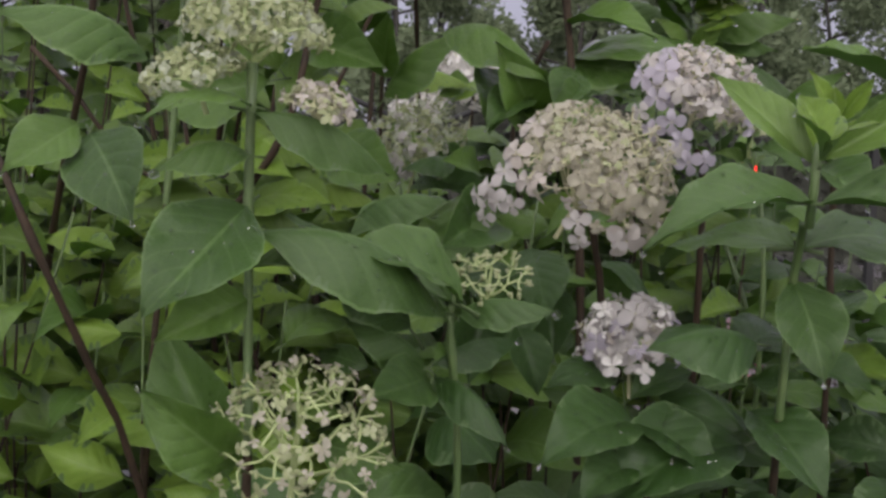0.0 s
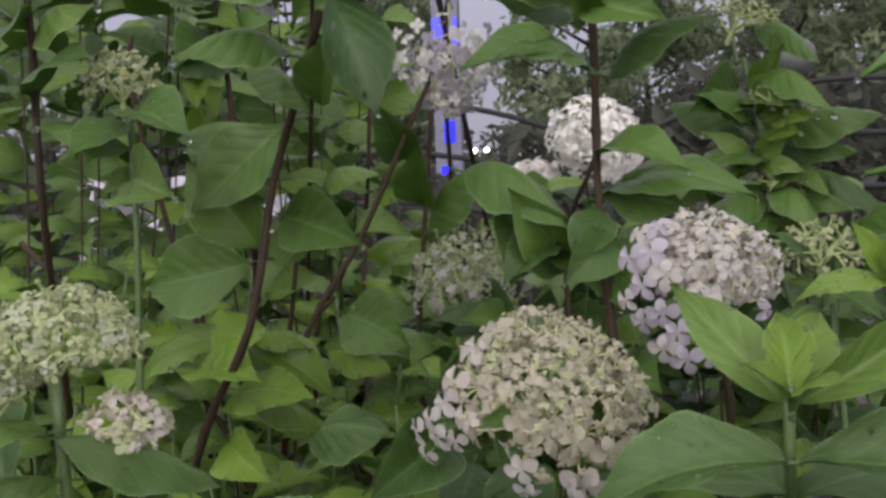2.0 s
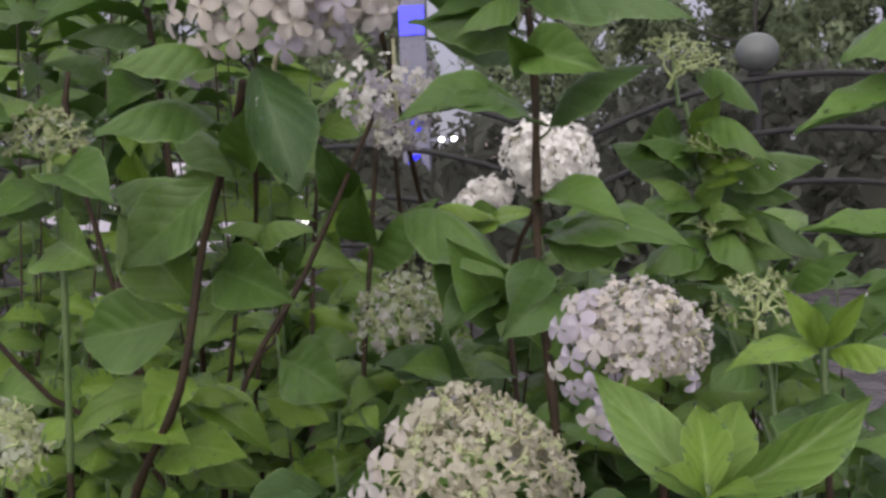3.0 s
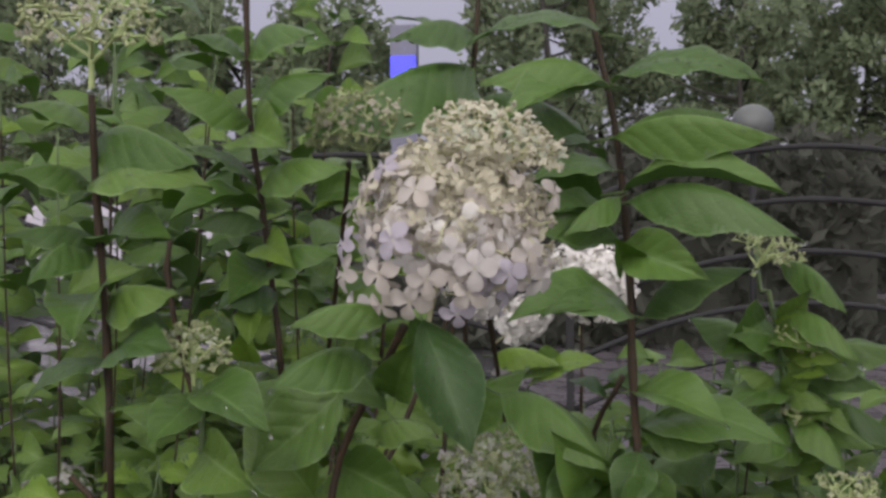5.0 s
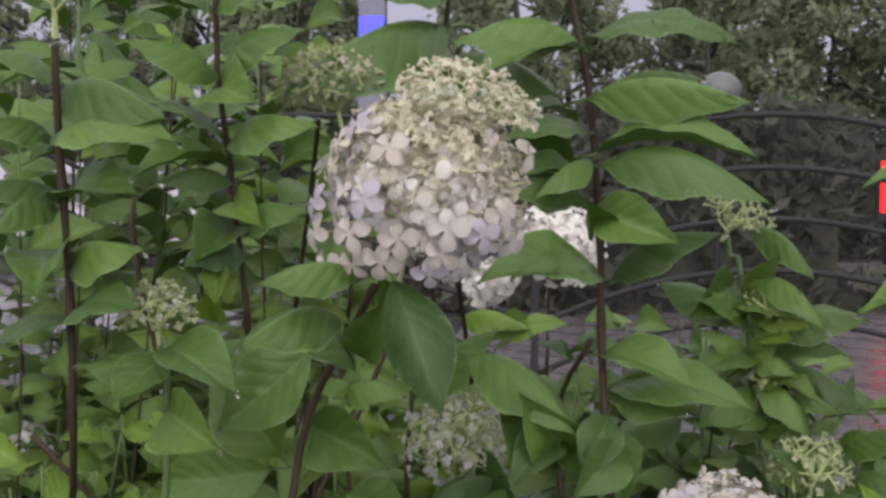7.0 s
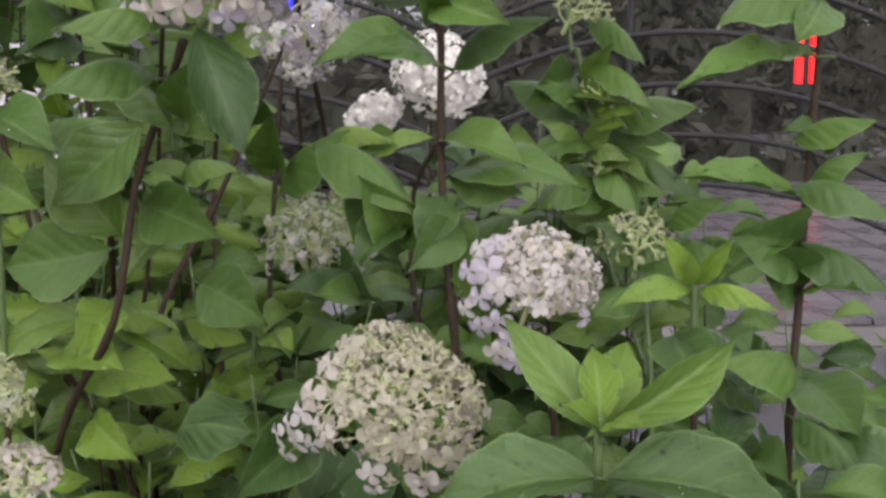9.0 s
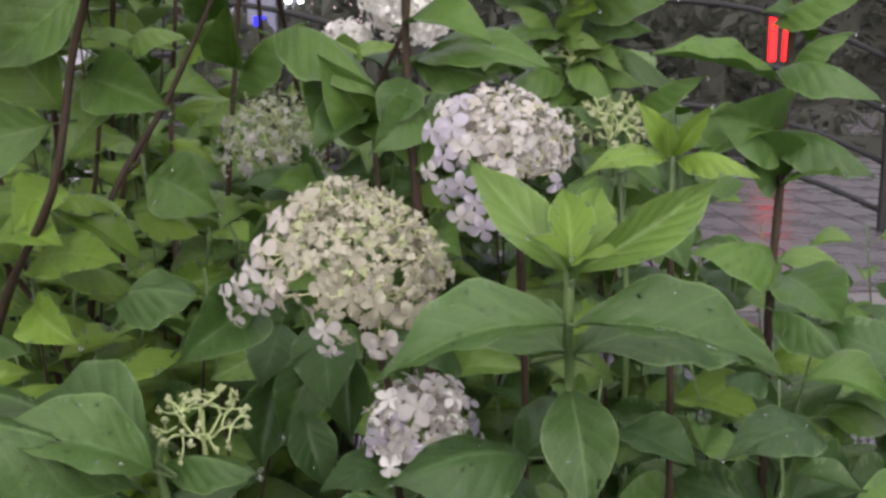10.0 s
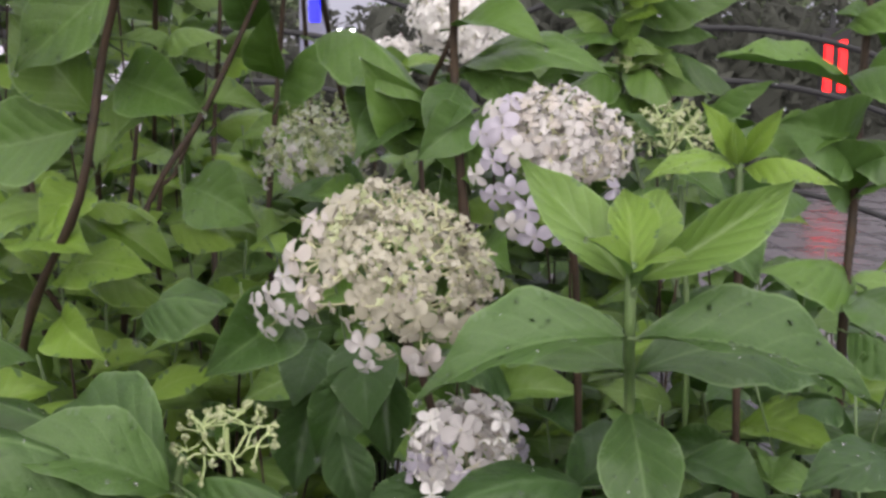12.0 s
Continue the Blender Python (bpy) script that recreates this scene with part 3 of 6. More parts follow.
def leafy_mesh(name, rnd, spots, leaf_size, count, material):
    """Many small leaf blades scattered through the spots (centre, radii)."""
    g = np.random.default_rng(rnd.randrange(10**6))

    def unit(n):
        q = g.normal(size=(n, 3))
        return q / np.linalg.norm(q, axis=1, keepdims=True)

    n = len(spots) * count
    c = np.repeat(np.array([list(s[0]) for s in spots]), count, axis=0)
    r = np.repeat(np.array([list(s[1]) for s in spots]), count, axis=0)
    at = c + r * unit(n) * g.uniform(0.2, 1.0, (n, 1)) ** 0.5
    a = unit(n)
    b = np.cross(a, unit(n))
    b /= np.linalg.norm(b, axis=1, keepdims=True) + 1e-6
    s = leaf_size * g.uniform(0.6, 1.4, (n, 1))
    lift = np.cross(a, b) * s * 0.12
    quads = np.stack([at - a * s, at + b * s * 0.42 + lift, at + a * s, at - b * s * 0.42 + lift], axis=1).reshape(-1, 3)
    return mesh_of(name, quads.tolist(), np.arange(4 * n).reshape(-1, 4).tolist(), [material], smooth=False)


def tree(x, y, height, spread, seed):
    rnd = random.Random(seed)
    thing = tagged(new("street_tree"), "tall street tree with dark trunk and loose green crown", "tree", "street trees")
    thing.location = (x, y, 0)
    verts, faces, spots = [], [], []
    trunk = [(x + 0.12 * math.sin(k * 1.3 + seed), y + 0.1 * math.cos(k * 1.7), height * 0.9 * k / 8) for k in range(9)]
    tube(verts, faces, trunk, [0.17 * (1 - k / 9.5) * height / 9 for k in range(9)], 8)
    for k in range(22):
        z = height * (0.22 + 0.7 * k / 22)
        a, reach = rnd.uniform(0, 6.28), spread * (0.5 + 0.6 * math.sin(math.pi * (0.15 + 0.75 * k / 22))) * rnd.uniform(0.7, 1.1)
        foot = Vector((x, y, z))
        tip = foot + Vector((math.cos(a) * reach, math.sin(a) * reach, reach * rnd.uniform(0.3, 0.7)))
        mid = foot.lerp(tip, 0.5) + Vector((0, 0, -0.06 * reach))
        tube(verts, faces, [foot, mid, tip], [0.06, 0.035, 0.012], 5)
        for _ in range(3):
            c = foot.lerp(tip, rnd.uniform(0.45, 1.05)) + Vector([rnd.uniform(-0.5, 0.5) for _ in range(3)])
            r = rnd.uniform(0.45, 0.95)
            spots.append((c, (r * 0.8, r * 0.8, r)))
    part("trunk", mesh_of("trunk", verts, faces, [BARK]), thing)
    crown = part("crown", leafy_mesh("crown", rnd, spots, 0.15, 115, CROWN), thing)
    tagged(crown, kind="stuff")
    return thing


def hedge(x0, x1, y, height, seed):
    """A row of dark shrubs with an uneven top."""
    rnd = random.Random(seed)
    spots, x = [], x0
    while x < x1:
        top = height * (0.8 + 0.25 * math.sin(x * 0.7) * math.sin(x * 0.23 + 1)) + rnd.uniform(-0.2, 0.3)
        z = 0.3
        while z < top:
            spots.append(((x + rnd.uniform(-0.2, 0.2), y + rnd.uniform(-0.4, 0.4), z), (0.55, 0.6, 0.45)))
            z += 0.55
        x += 0.5
    thing = tagged(new("hedge"), "dense dark green shrubs with an uneven top", "hedge")
    thing.location = (0.5 * (x0 + x1), y, 0)
    tagged(part("foliage", leafy_mesh("foliage", rnd, spots, 0.16, 60, HEDGE), thing), kind="stuff")
    part("core", box_mesh("core", HEDGE, (x0, y - 0.15, 0.02, x1, y + 0.3, height * 0.62)), thing)


def blue_sign():
    """A tall totem lit blue; its arms hold stand-ins for car headlights and body."""
    sign = tagged(new("light_column"), "tall slim street column glowing blue with white lamps standing in for headlights", "street sign")
    sign.location = (-3.36, 20, 0)
    dim_blue = glow_material("blue_board", (0.06, 0.06, 1.0), 0.45)
    blue = glow_material("blue_tubes", (0.0, 0.0, 1.0), 1.0)
    white = glow_material("white_lamp", (0.95, 1.0, 0.92), 7.0)
    grey = rough_material("sign_housing", (0.06, 0.06, 0.10), (0.12, 0.12, 0.18), 3.0, 0.4, 0.003)
    part("housing", box_mesh("housing", grey, (-3.62, 20.06, 0.05, -3.1, 20.3, 5.5), bevel=0.02), sign)
    part("foot", box_mesh("foot", grey, (-3.8, 19.9, 0, -2.9, 20.5, 0.06), bevel=0.01), sign)
    for z0, z1, x0, x1 in ((4.35, 4.9, -3.6, -3.12), (2.55, 2.95, -3.42, -3.22), (1.62, 2.1, -3.5, -3.28)):
        part("blue_panel", box_mesh("blue_panel", dim_blue if z0 > 4 else blue, (x0, 20.0, z0, x1, 20.055, z1), bevel=0.01), sign, "panel of bright blue light")
    part("arm", box_mesh("arm", grey, (-3.1, 20.1, 2.34, -2.55, 20.16, 2.40)), sign)
    # a car's pale pink body, stood in for by a board
    pink = rough_material("pink_car_stand_in", (0.42, 0.30, 0.33), (0.55, 0.42, 0.45), 2.0, 0.35, 0.002)
    part("board", box_mesh("board", pink, (-2.42, 20.02, 1.98, -1.5, 20.08, 2.36), bevel=0.02), sign, "pale pink board standing in for a car body")
    part("arm", box_mesh("arm", grey, (-2.55, 20.1, 2.14, -1.6, 20.16, 2.20)), sign)
    # a car's headlights, stood in for by lamps on the added arm
    for x in (-2.86, -2.62):
        verts, faces = [], []
        bead(verts, faces, Vector((x, 20.02, 2.37)), 0.055)
        part("lamp", mesh_of("lamp", verts, faces, [white]), sign, "round white lamp standing in for a car headlight")


def crossing_signal():
    """A pedestrian signal showing red."""
    sig = tagged(new("crossing_signal"), "dark pedestrian signal on a post showing red", "traffic light")
    sig.location = (6.2, 20.3, 0)
    red = glow_material("red_light", (1.0, 0.0, 0.002), 1.5)
    verts, faces = [], []
    tube(verts, faces, [(6.2, 20.3, 0.0), (6.2, 20.3, 1.2), (6.2, 20.3, 2.7)], [0.06, 0.055, 0.05], 8)
    part("post", mesh_of("post", verts, faces, [IRON]), sig)
    part("housing", box_mesh("housing", IRON, (5.95, 20.1, 1.1, 6.47, 20.24, 2.42), bevel=0.02), sig)
    for x in (6.08, 6.34):
        part("red_lens", box_mesh("red_lens", red, (x - 0.07, 20.06, 1.27, x + 0.07, 20.099, 2.2), bevel=0.012), sig, "bright red lens")


def globe_lamp():
    """An unlit frosted globe on a slim post by the fence."""
    lamp = tagged(new("globe_lamp"), "unlit frosted globe lamp on a slim dark post", "lamp")
    lamp.location = (1.26, 8.12, 0)
    verts, faces = [], []
    tube(verts, faces, [(1.26, 8.12, 0.0), (1.26, 8.12, 1.2), (1.26, 8.12, 2.2)], [0.03, 0.026, 0.024], 8)
    part("post", mesh_of("post", verts, faces, [IRON]), lamp)
    verts, faces = [], []
    tube(verts, faces, [(1.26, 8.12, 2.17), (1.26, 8.12, 2.19), (1.26, 8.12, 2.22)], [0.05, 0.07, 0.06], 12)
    part("collar", mesh_of("collar", verts, faces, [IRON]), lamp)
    bm = bmesh.new()
    bmesh.ops.create_icosphere(bm, subdivisions=3, radius=0.16, matrix=Matrix.Translation((1.26, 8.12, 2.35)) @ Matrix.Diagonal((1, 1, 0.92, 1)))
    me = bpy.data.meshes.new("globe")
    bm.to_mesh(me)
    bm.free()
    me.materials.append(rough_material("frosted_globe", (0.058, 0.064, 0.064), (0.088, 0.094, 0.095), 8.0, 0.5, 0.001))
    me.polygons.foreach_set("use_smooth", [True] * len(me.polygons))
    part("globe", me, lamp, "frosted grey-white globe")


VX, VY = -8.6, 21.0


def van():
    """A pale delivery van, side on, on the road."""
    car = tagged(new("parked_van"), "pale silver van parked on the wet road", "van")
    car.location = (VX, VY, 0)
    paint = rough_material("van_paint", (0.26, 0.25, 0.29), (0.36, 0.34, 0.4), 1.5, 0.25, 0.001)
    glass = rough_material("van_glass", (0.02, 0.02, 0.03), (0.05, 0.05, 0.06), 1.0, 0.08, 0.001)
    rubber = rough_material("tyre_rubber", (0.01, 0.01, 0.01), (0.025, 0.025, 0.025), 20.0, 0.7, 0.004)
    bm = bmesh.new()
    outline = [(-2.5, 0.35), (2.45, 0.35), (2.55, 0.8), (2.45, 1.1), (1.75, 1.25), (1.1, 2.02), (0.8, 2.12), (-2.4, 2.15), (-2.52, 1.9)]
    sides = [[bm.verts.new((VX + px, VY + dy, pz)) for px, pz in outline] for dy in (-0.92, 0.92)]
    bm.faces.new(sides[0])
    bm.faces.new(sides[1][::-1])
    for i in range(len(outline)):
        j = (i + 1) % len(outline)
        bm.faces.new((sides[0][j], sides[0][i], sides[1][i], sides[1][j]))
    bmesh.ops.recalc_face_normals(bm, faces=bm.faces)
    bmesh.ops.bevel(bm, geom=bm.edges, offset=0.07, segments=3, affect="EDGES")
    me = bpy.data.meshes.new("body")
    bm.to_mesh(me)
    bm.free()
    me.materials.append(paint)
    part("body", me, car)
    part("side_window", box_mesh("side_window", glass, (VX + 0.45, VY - 0.935, 1.28, VX + 1.05, VY - 0.91, 1.9), bevel=0.01), car, "dark window glass")
    part("side_window", box_mesh("side_window", glass, (VX - 2.1, VY - 0.935, 1.35, VX + 0.2, VY - 0.91, 1.9), bevel=0.01), car, "dark window glass")
    for x in (VX - 1.7, VX + 1.6):
        for y in (VY - 0.86, VY + 0.86):
            verts, faces = [], []
            tube(verts, faces, [(x, y - 0.11, 0.34), (x, y + 0.11, 0.34)], [0.34, 0.34], 20)
            wheel = part("wheel", mesh_of("wheel", verts, faces, [rubber], smooth=False), car)
            verts, faces = [], []
            tube(verts, faces, [(x, y - 0.13, 0.34), (x, y + 0.13, 0.34)], [0.2, 0.2], 16)
            part("rim", mesh_of("rim", verts, faces, [paint], smooth=False), wheel)
    white = glow_material("head_lamp", (1.0, 0.97, 0.9), 2.0)
    for y in (VY - 0.7, VY + 0.7):
        part("headlight", box_mesh("headlight", white, (VX + 2.5, y - 0.16, 0.78, VX + 2.57, y + 0.16, 0.98), bevel=0.02), car, "lit white headlight")


arched_fence()
hedge(-34, -8.5, 27.5, 4.6, 4)
hedge(-8.5, -1.5, 28.0, 3.9, 5)
hedge(-1.5, 40, 27.5, 4.2, 6)
hedge(-2.6, 3.7, 14.2, 2.7, 9)
hedge(3.4, 15.0, 14.4, 0.5, 12)
for k in range(20):
    x = -24 + 3.0 * k + (k * 37 % 5) * 0.5
    if not -6.5 < x < -2.6:
        tree(x, 29.5 + (k * 53 % 7) * 1.3, 8.0 + (k * 29 % 5) * 1.0, 2.4, 20 + k)
tree(-7.4, 31.0, 8.5, 2.0, 60)
tree(8.4, 33.0, 9.0, 1.7, 61)
blue_sign()
crossing_signal()
globe_lamp()
van()

FRONT, TILT = (0.0, -1.0, 0.25), (0.0, -0.55, 0.85)


# ---- the hydrangea canes ----
cane("S", [(0.200, 0.750, 0.040), (0.190, 0.690, 0.760), (0.175, 0.608, 1.155), (0.168, 0.562, 1.198), (0.167, 0.552, 1.246), (0.168, 0.554, 1.255)], .0045, .0032, "upright hydrangea shoot with bright young top leaves", 1.05)
cane("A", [(0.000, 0.980, 0.040), (0.050, 0.820, 0.700), (0.050, 0.720, 1.080), (0.030, 0.665, 1.190)], .005, .003, "brown hydrangea cane bearing a wide cream flower head", 9)
cane("B", [(0.100, 1.000, 0.040), (0.160, 0.880, 0.800), (0.155, 0.800, 1.200), (0.140, 0.775, 1.260)], .005, .003, "brown hydrangea cane bearing a lilac-white flower head", 9)
cane("D", [(0.120, 0.950, 0.040), (0.120, 0.760, 0.700), (0.085, 0.700, 1.030)], .0045, .003, "low hydrangea cane with a small white flower head", 9)
cane("K", [(-0.100, 0.850, 0.040), (-0.075, 0.600, 0.900), (-0.087, 0.535, 1.130), (-0.078, 0.545, 1.135)], .004, .0028, "short green hydrangea shoot with an opening bud cluster", .9)
cane("E", [(-0.220, 0.850, 0.040), (-0.200, 0.550, 0.800), (-0.185, 0.460, 1.000)], .0045, .003, "hydrangea cane with an open greenish flower head", .9)
cane("F", [(-0.300, 0.800, 0.040), (-0.220, 0.500, 0.900), (-0.214, 0.470, 1.112), (-0.214, 0.455, 1.188), (-0.212, 0.440, 1.283)], .004, .003, "tall hydrangea cane topped by a lime bud head", 1.05)
cane("M", [(-0.500, 1.100, 0.040), (-0.400, 0.980, 0.900), (-0.315, 0.850, 1.138), (-0.233, 0.780, 1.267), (-0.207, 0.780, 1.387), (-0.156, 0.720, 1.474), (-0.136, 0.690, 1.506)], .0048, .0032, "dark brown leaning cane bearing the largest flower head", 9)
cane("C", [(0.100, 1.100, 0.040), (0.075, 0.980, 1.000), (0.053, 0.980, 1.330), (0.049, 1.030, 1.436), (0.048, 1.060, 1.535), (0.035, 1.080, 1.687), (0.014, 1.100, 1.795), (0.005, 1.100, 1.870)], .0068, .0036, "stout upright red-brown hydrangea cane", 9)
cane("c", [(0.030, 1.100, 0.040), (0.030, 1.050, 1.000), (0.006, 1.170, 1.298), (0.043, 1.140, 1.409)], .0045, .003, "slim red-brown side cane beside the stout one", 9)
cane("U", [(-0.150, 1.250, 0.040), (-0.140, 1.220, 0.900), (-0.180, 1.220, 1.142), (-0.180, 1.290, 1.357), (-0.169, 1.300, 1.491)], .0052, .003, "dark brown hydrangea cane with a pale green head", 9)
cane("d", [(-0.400, 1.200, 0.040), (-0.330, 1.100, 0.900), (-0.266, 1.000, 1.198), (-0.217, 1.100, 1.332), (-0.162, 1.160, 1.473), (-0.134, 1.180, 1.539)], .0042, .003, "dark leaning hydrangea cane among the leaves", 9)
cane("v", [(-0.250, 1.200, 0.040), (-0.230, 1.150, 1.000), (-0.313, 1.480, 1.270), (-0.301, 1.480, 1.421), (-0.295, 1.480, 1.521)], .005, .003, "red-brown upright hydrangea cane among the leaves", 9)
cane("I", [(-0.480, 1.450, 0.040), (-0.440, 1.350, 0.900), (-0.370, 1.180, 1.250), (-0.318, 0.990, 1.431), (-0.330, 1.000, 1.524), (-0.342, 1.000, 1.626), (-0.352, 1.000, 1.698), (-0.354, 1.000, 1.787), (-0.355, 1.000, 1.870)], .0048, .003, "upright red-brown cane with many leaf pairs", 9)
cane("J", [(-0.640, 1.350, 0.040), (-0.600, 1.200, 0.700), (-0.520, 1.000, 1.100), (-0.405, 0.765, 1.361), (-0.405, 0.760, 1.506), (-0.412, 0.760, 1.616), (-0.405, 0.740, 1.694)], .0048, .003, "upright brown cane with leaf pairs and bud head", 9)
cane("i", [(-0.400, 1.300, 0.040), (-0.400, 1.150, 1.000), (-0.479, 1.100, 1.479), (-0.482, 1.100, 1.572)], .004, .003, "thin dark hydrangea cane behind the leaves", 9)
cane("N", [(-0.420, 1.000, 0.040), (-0.370, 0.850, 0.900), (-0.329, 0.780, 1.360), (-0.327, 0.770, 1.454)], .004, .0028, "hydrangea shoot with a small lime bud cluster", 1.2)
cane("H", [(0.400, 1.300, 0.040), (0.340, 1.120, 0.900), (0.245, 1.180, 1.276), (0.215, 1.120, 1.433), (0.203, 1.120, 1.508), (0.198, 1.140, 1.505), (0.194, 1.160, 1.568)], .004, .0026, "slender pale green hydrangea shoot with bud sprays", .9)
cane("V", [(0.300, 1.200, 0.040), (0.280, 1.000, 1.000), (0.265, 0.985, 1.260)], .004, .0026, "green hydrangea shoot with a small bud spray", .9)
cane("T", [(0.350, 1.000, 0.040), (0.300, 0.850, 0.900), (0.283, 0.815, 1.234), (0.282, 0.815, 1.301)], .0042, .003, "young hydrangea shoot with pointed light green leaves", 1.24)
cane("G", [(0.500, 1.100, 0.040), (0.420, 0.950, 0.800), (0.419, 0.970, 1.111), (0.429, 0.990, 1.241), (0.444, 1.030, 1.370), (0.458, 1.050, 1.555), (0.461, 1.060, 1.643), (0.463, 1.070, 1.713)], .0058, .0035, "stout brown hydrangea cane beside the path", 9)
cane("W", [(-0.100, 1.800, 0.040), (-0.100, 1.600, 1.000), (-0.134, 1.150, 1.637), (-0.130, 1.150, 1.729), (-0.123, 1.150, 1.821), (-0.120, 1.150, 1.887)], .004, .003, "thin brown hydrangea cane behind the largest head", 9)
cane("P", [(-0.200, 1.750, 0.040), (-0.180, 1.600, 1.000), (-0.170, 1.420, 1.480), (-0.142, 1.280, 1.610), (-0.126, 1.215, 1.600)], .0045, .003, "hydrangea cane bending under a white flower head", 9)
cane("L", [(-0.500, 1.850, 0.040), (-0.460, 1.650, 1.000), (-0.300, 1.220, 1.600), (-0.265, 1.090, 1.655)], .004, .003, "hydrangea cane with a lime bud head behind", 9)
cane("X", [(-0.200, 1.050, 0.040), (-0.270, 0.900, 0.500), (-0.356, 0.770, 0.942), (-0.383, 0.720, 1.046), (-0.423, 0.680, 1.161), (-0.468, 0.700, 1.247)], .005, .003, "dark leaning hydrangea cane low in the shrub", 9)
cane("Y", [(-0.200, 2.200, 0.040), (-0.170, 2.120, 0.800), (-0.145, 2.060, 1.330)], .0045, .003, "hydrangea cane with a white head at the back", 9)
cane("Z", [(0.000, 2.200, 0.040), (-0.010, 2.100, 0.800), (-0.004, 2.050, 1.442)], .0045, .003, "hydrangea cane with a white head at the back", 9)

cane("w", [(-0.900, 1.700, 0.040), (-0.880, 1.600, 0.600), (-0.840, 1.520, 1.110)], .0045, .003, "hydrangea cane with a white head low in the shrub", 9)

cane("x1", [(-0.150, 1.150, 0.040), (-0.200, 1.000, 0.700), (-0.320, 0.950, 1.134), (-0.413, 0.900, 1.238), (-0.450, 0.880, 1.292), (-0.499, 0.880, 1.342)], .0038, .0026, "thin dark hydrangea cane leaning across the thicket", 9)
cane("x2", [(-0.350, 1.300, 0.040), (-0.330, 1.200, 0.800), (-0.313, 1.100, 1.128), (-0.293, 1.080, 1.266), (-0.284, 1.080, 1.334)], .0038, .0026, "thin dark hydrangea cane in the thicket", 9)
cane("x3", [(-0.500, 1.300, 0.040), (-0.450, 1.200, 0.800), (-0.388, 1.050, 1.161), (-0.400, 1.050, 1.256), (-0.407, 1.050, 1.338)], .0038, .0026, "thin dark hydrangea cane in the thicket", 9)
cane("x4", [(-0.350, 1.200, 0.040), (-0.330, 1.100, 0.800), (-0.366, 1.000, 1.244), (-0.375, 1.000, 1.280), (-0.388, 1.000, 1.340)], .0038, .0026, "thin dark hydrangea cane in the thicket", 9)
cane("x5", [(-0.300, 1.300, 0.040), (-0.290, 1.200, 0.800), (-0.278, 1.100, 1.196), (-0.255, 1.100, 1.259), (-0.227, 1.120, 1.330)], .0038, .0026, "thin dark hydrangea cane in the thicket", 9)

# flower heads
HEADS["A"] = head(THINGS["A"], (0.029, 0.655, 1.232), .136, .106, (.40, -.42, .8), "wide cream flower head, half open", 11, tips=110, reach=102, knobs=(3, .0013), thick=0.8, lobes=(12, .42),
                  small=((220, .0078, ("cream", "cream", "green"), 0, 70, .92, 1.06), (90, .0115, ("cream",), 40, 108, .84, 1.04)), open_ones=((34, .0165, ("cream", "cream", "blush"), 50, 108, .9, 1.1), (8, .019, ("blush", "white", "cream"), 95, 118, .95, 1.1)), inner=((70, .013, ("cream",), 0, 105, .66, .84),))
HEADS["B"] = head(THINGS["B"], (0.138, 0.762, 1.308), .104, .084, (.3, -.3, 1), "lilac-white flower head wet with rain", 12, tips=50, reach=100, knobs=(4, .0014), thick=0.8,
                  bud="white", small=((110, .0100, ("white", "blush"), 0, 90, .93, 1.08),), open_ones=((30, .0155, ("white", "blush"), 25, 105, .9, 1.06), (10, .019, ("white", "lilac"), 85, 115, .9, 1.08)), inner=((100, .015, ("blush", "white"), 0, 112, .74, .9),))
HEADS["D"] = head(THINGS["D"], (0.071, 0.700, 1.090), .092, .08, (-.1, -.3, 1), "small white flower head", 13, tips=14, reach=80, knobs=(2, .0010), bud="white", thick=0.6,
                  small=((50, .011, ("white", "snow"), 0, 80, .85, 1.02),), open_ones=((34, .0195, ("white", "snow", "lilac"), 10, 105, .9, 1.08),), inner=((44, .018, ("white", "blush"), 0, 95, .6, .85),))
HEADS["K"] = head(THINGS["K"], (-0.061, 0.545, 1.149), .056, .044, (.0, -.3, 1), "small opening cluster of lime buds", 14, tips=30, reach=88, knobs=(4, .0014), lime=True, bud="green", thick=0.65, small=((10, .006, ("green",), 0, 88, .9, 1.08),))
HEADS["E"] = head(THINGS["E"], (-0.181, 0.455, 1.057), .106, .088, (.1, -.5, 1), "open greenish cream flower head on pale stalks", 15, tips=56, reach=105, knobs=(3, .0014), lime=True, bud="green", thick=1.0, lobes=(9, .36),
                  small=((64, .0098, ("green", "cream"), 0, 100, .92, 1.1),), open_ones=((32, .0130, ("cream", "green"), 50, 110, .95, 1.12),))
HEADS["F"] = head(THINGS["F"], (-0.210, 0.440, 1.301), .085, .055, (.1, -.2, 1), "lime green bud head", 16, tips=60, reach=100, knobs=(2, .0013), lime=True, bud="green", thick=0.7, lobes=(7, .34), small=((210, .0085, ("green", "green", "mint"), 0, 100, .85, 1.1),))
HEADS["F2"] = head(THINGS["F"], (-0.243, 0.430, 1.272), .058, .036, (-.3, -.2, 1), "lime green bud head", 17, tips=30, reach=95, knobs=(2, .0013), lime=True, bud="green", thick=0.7, lobes=(5, .3), small=((90, .0085, ("green", "mint"), 0, 100, .85, 1.1),))
HEADS["F3"] = head(THINGS["F"], (-0.172, 0.440, 1.257), .045, .03, (.3, -.2, 1), "small pinkish bud spray", 18, tips=22, reach=90, knobs=(2, .0014), bud="cream", thick=0.75, lobes=(4, .35), small=((44, .010, ("cream", "blush", "green"), 0, 90, .8, 1.1),))
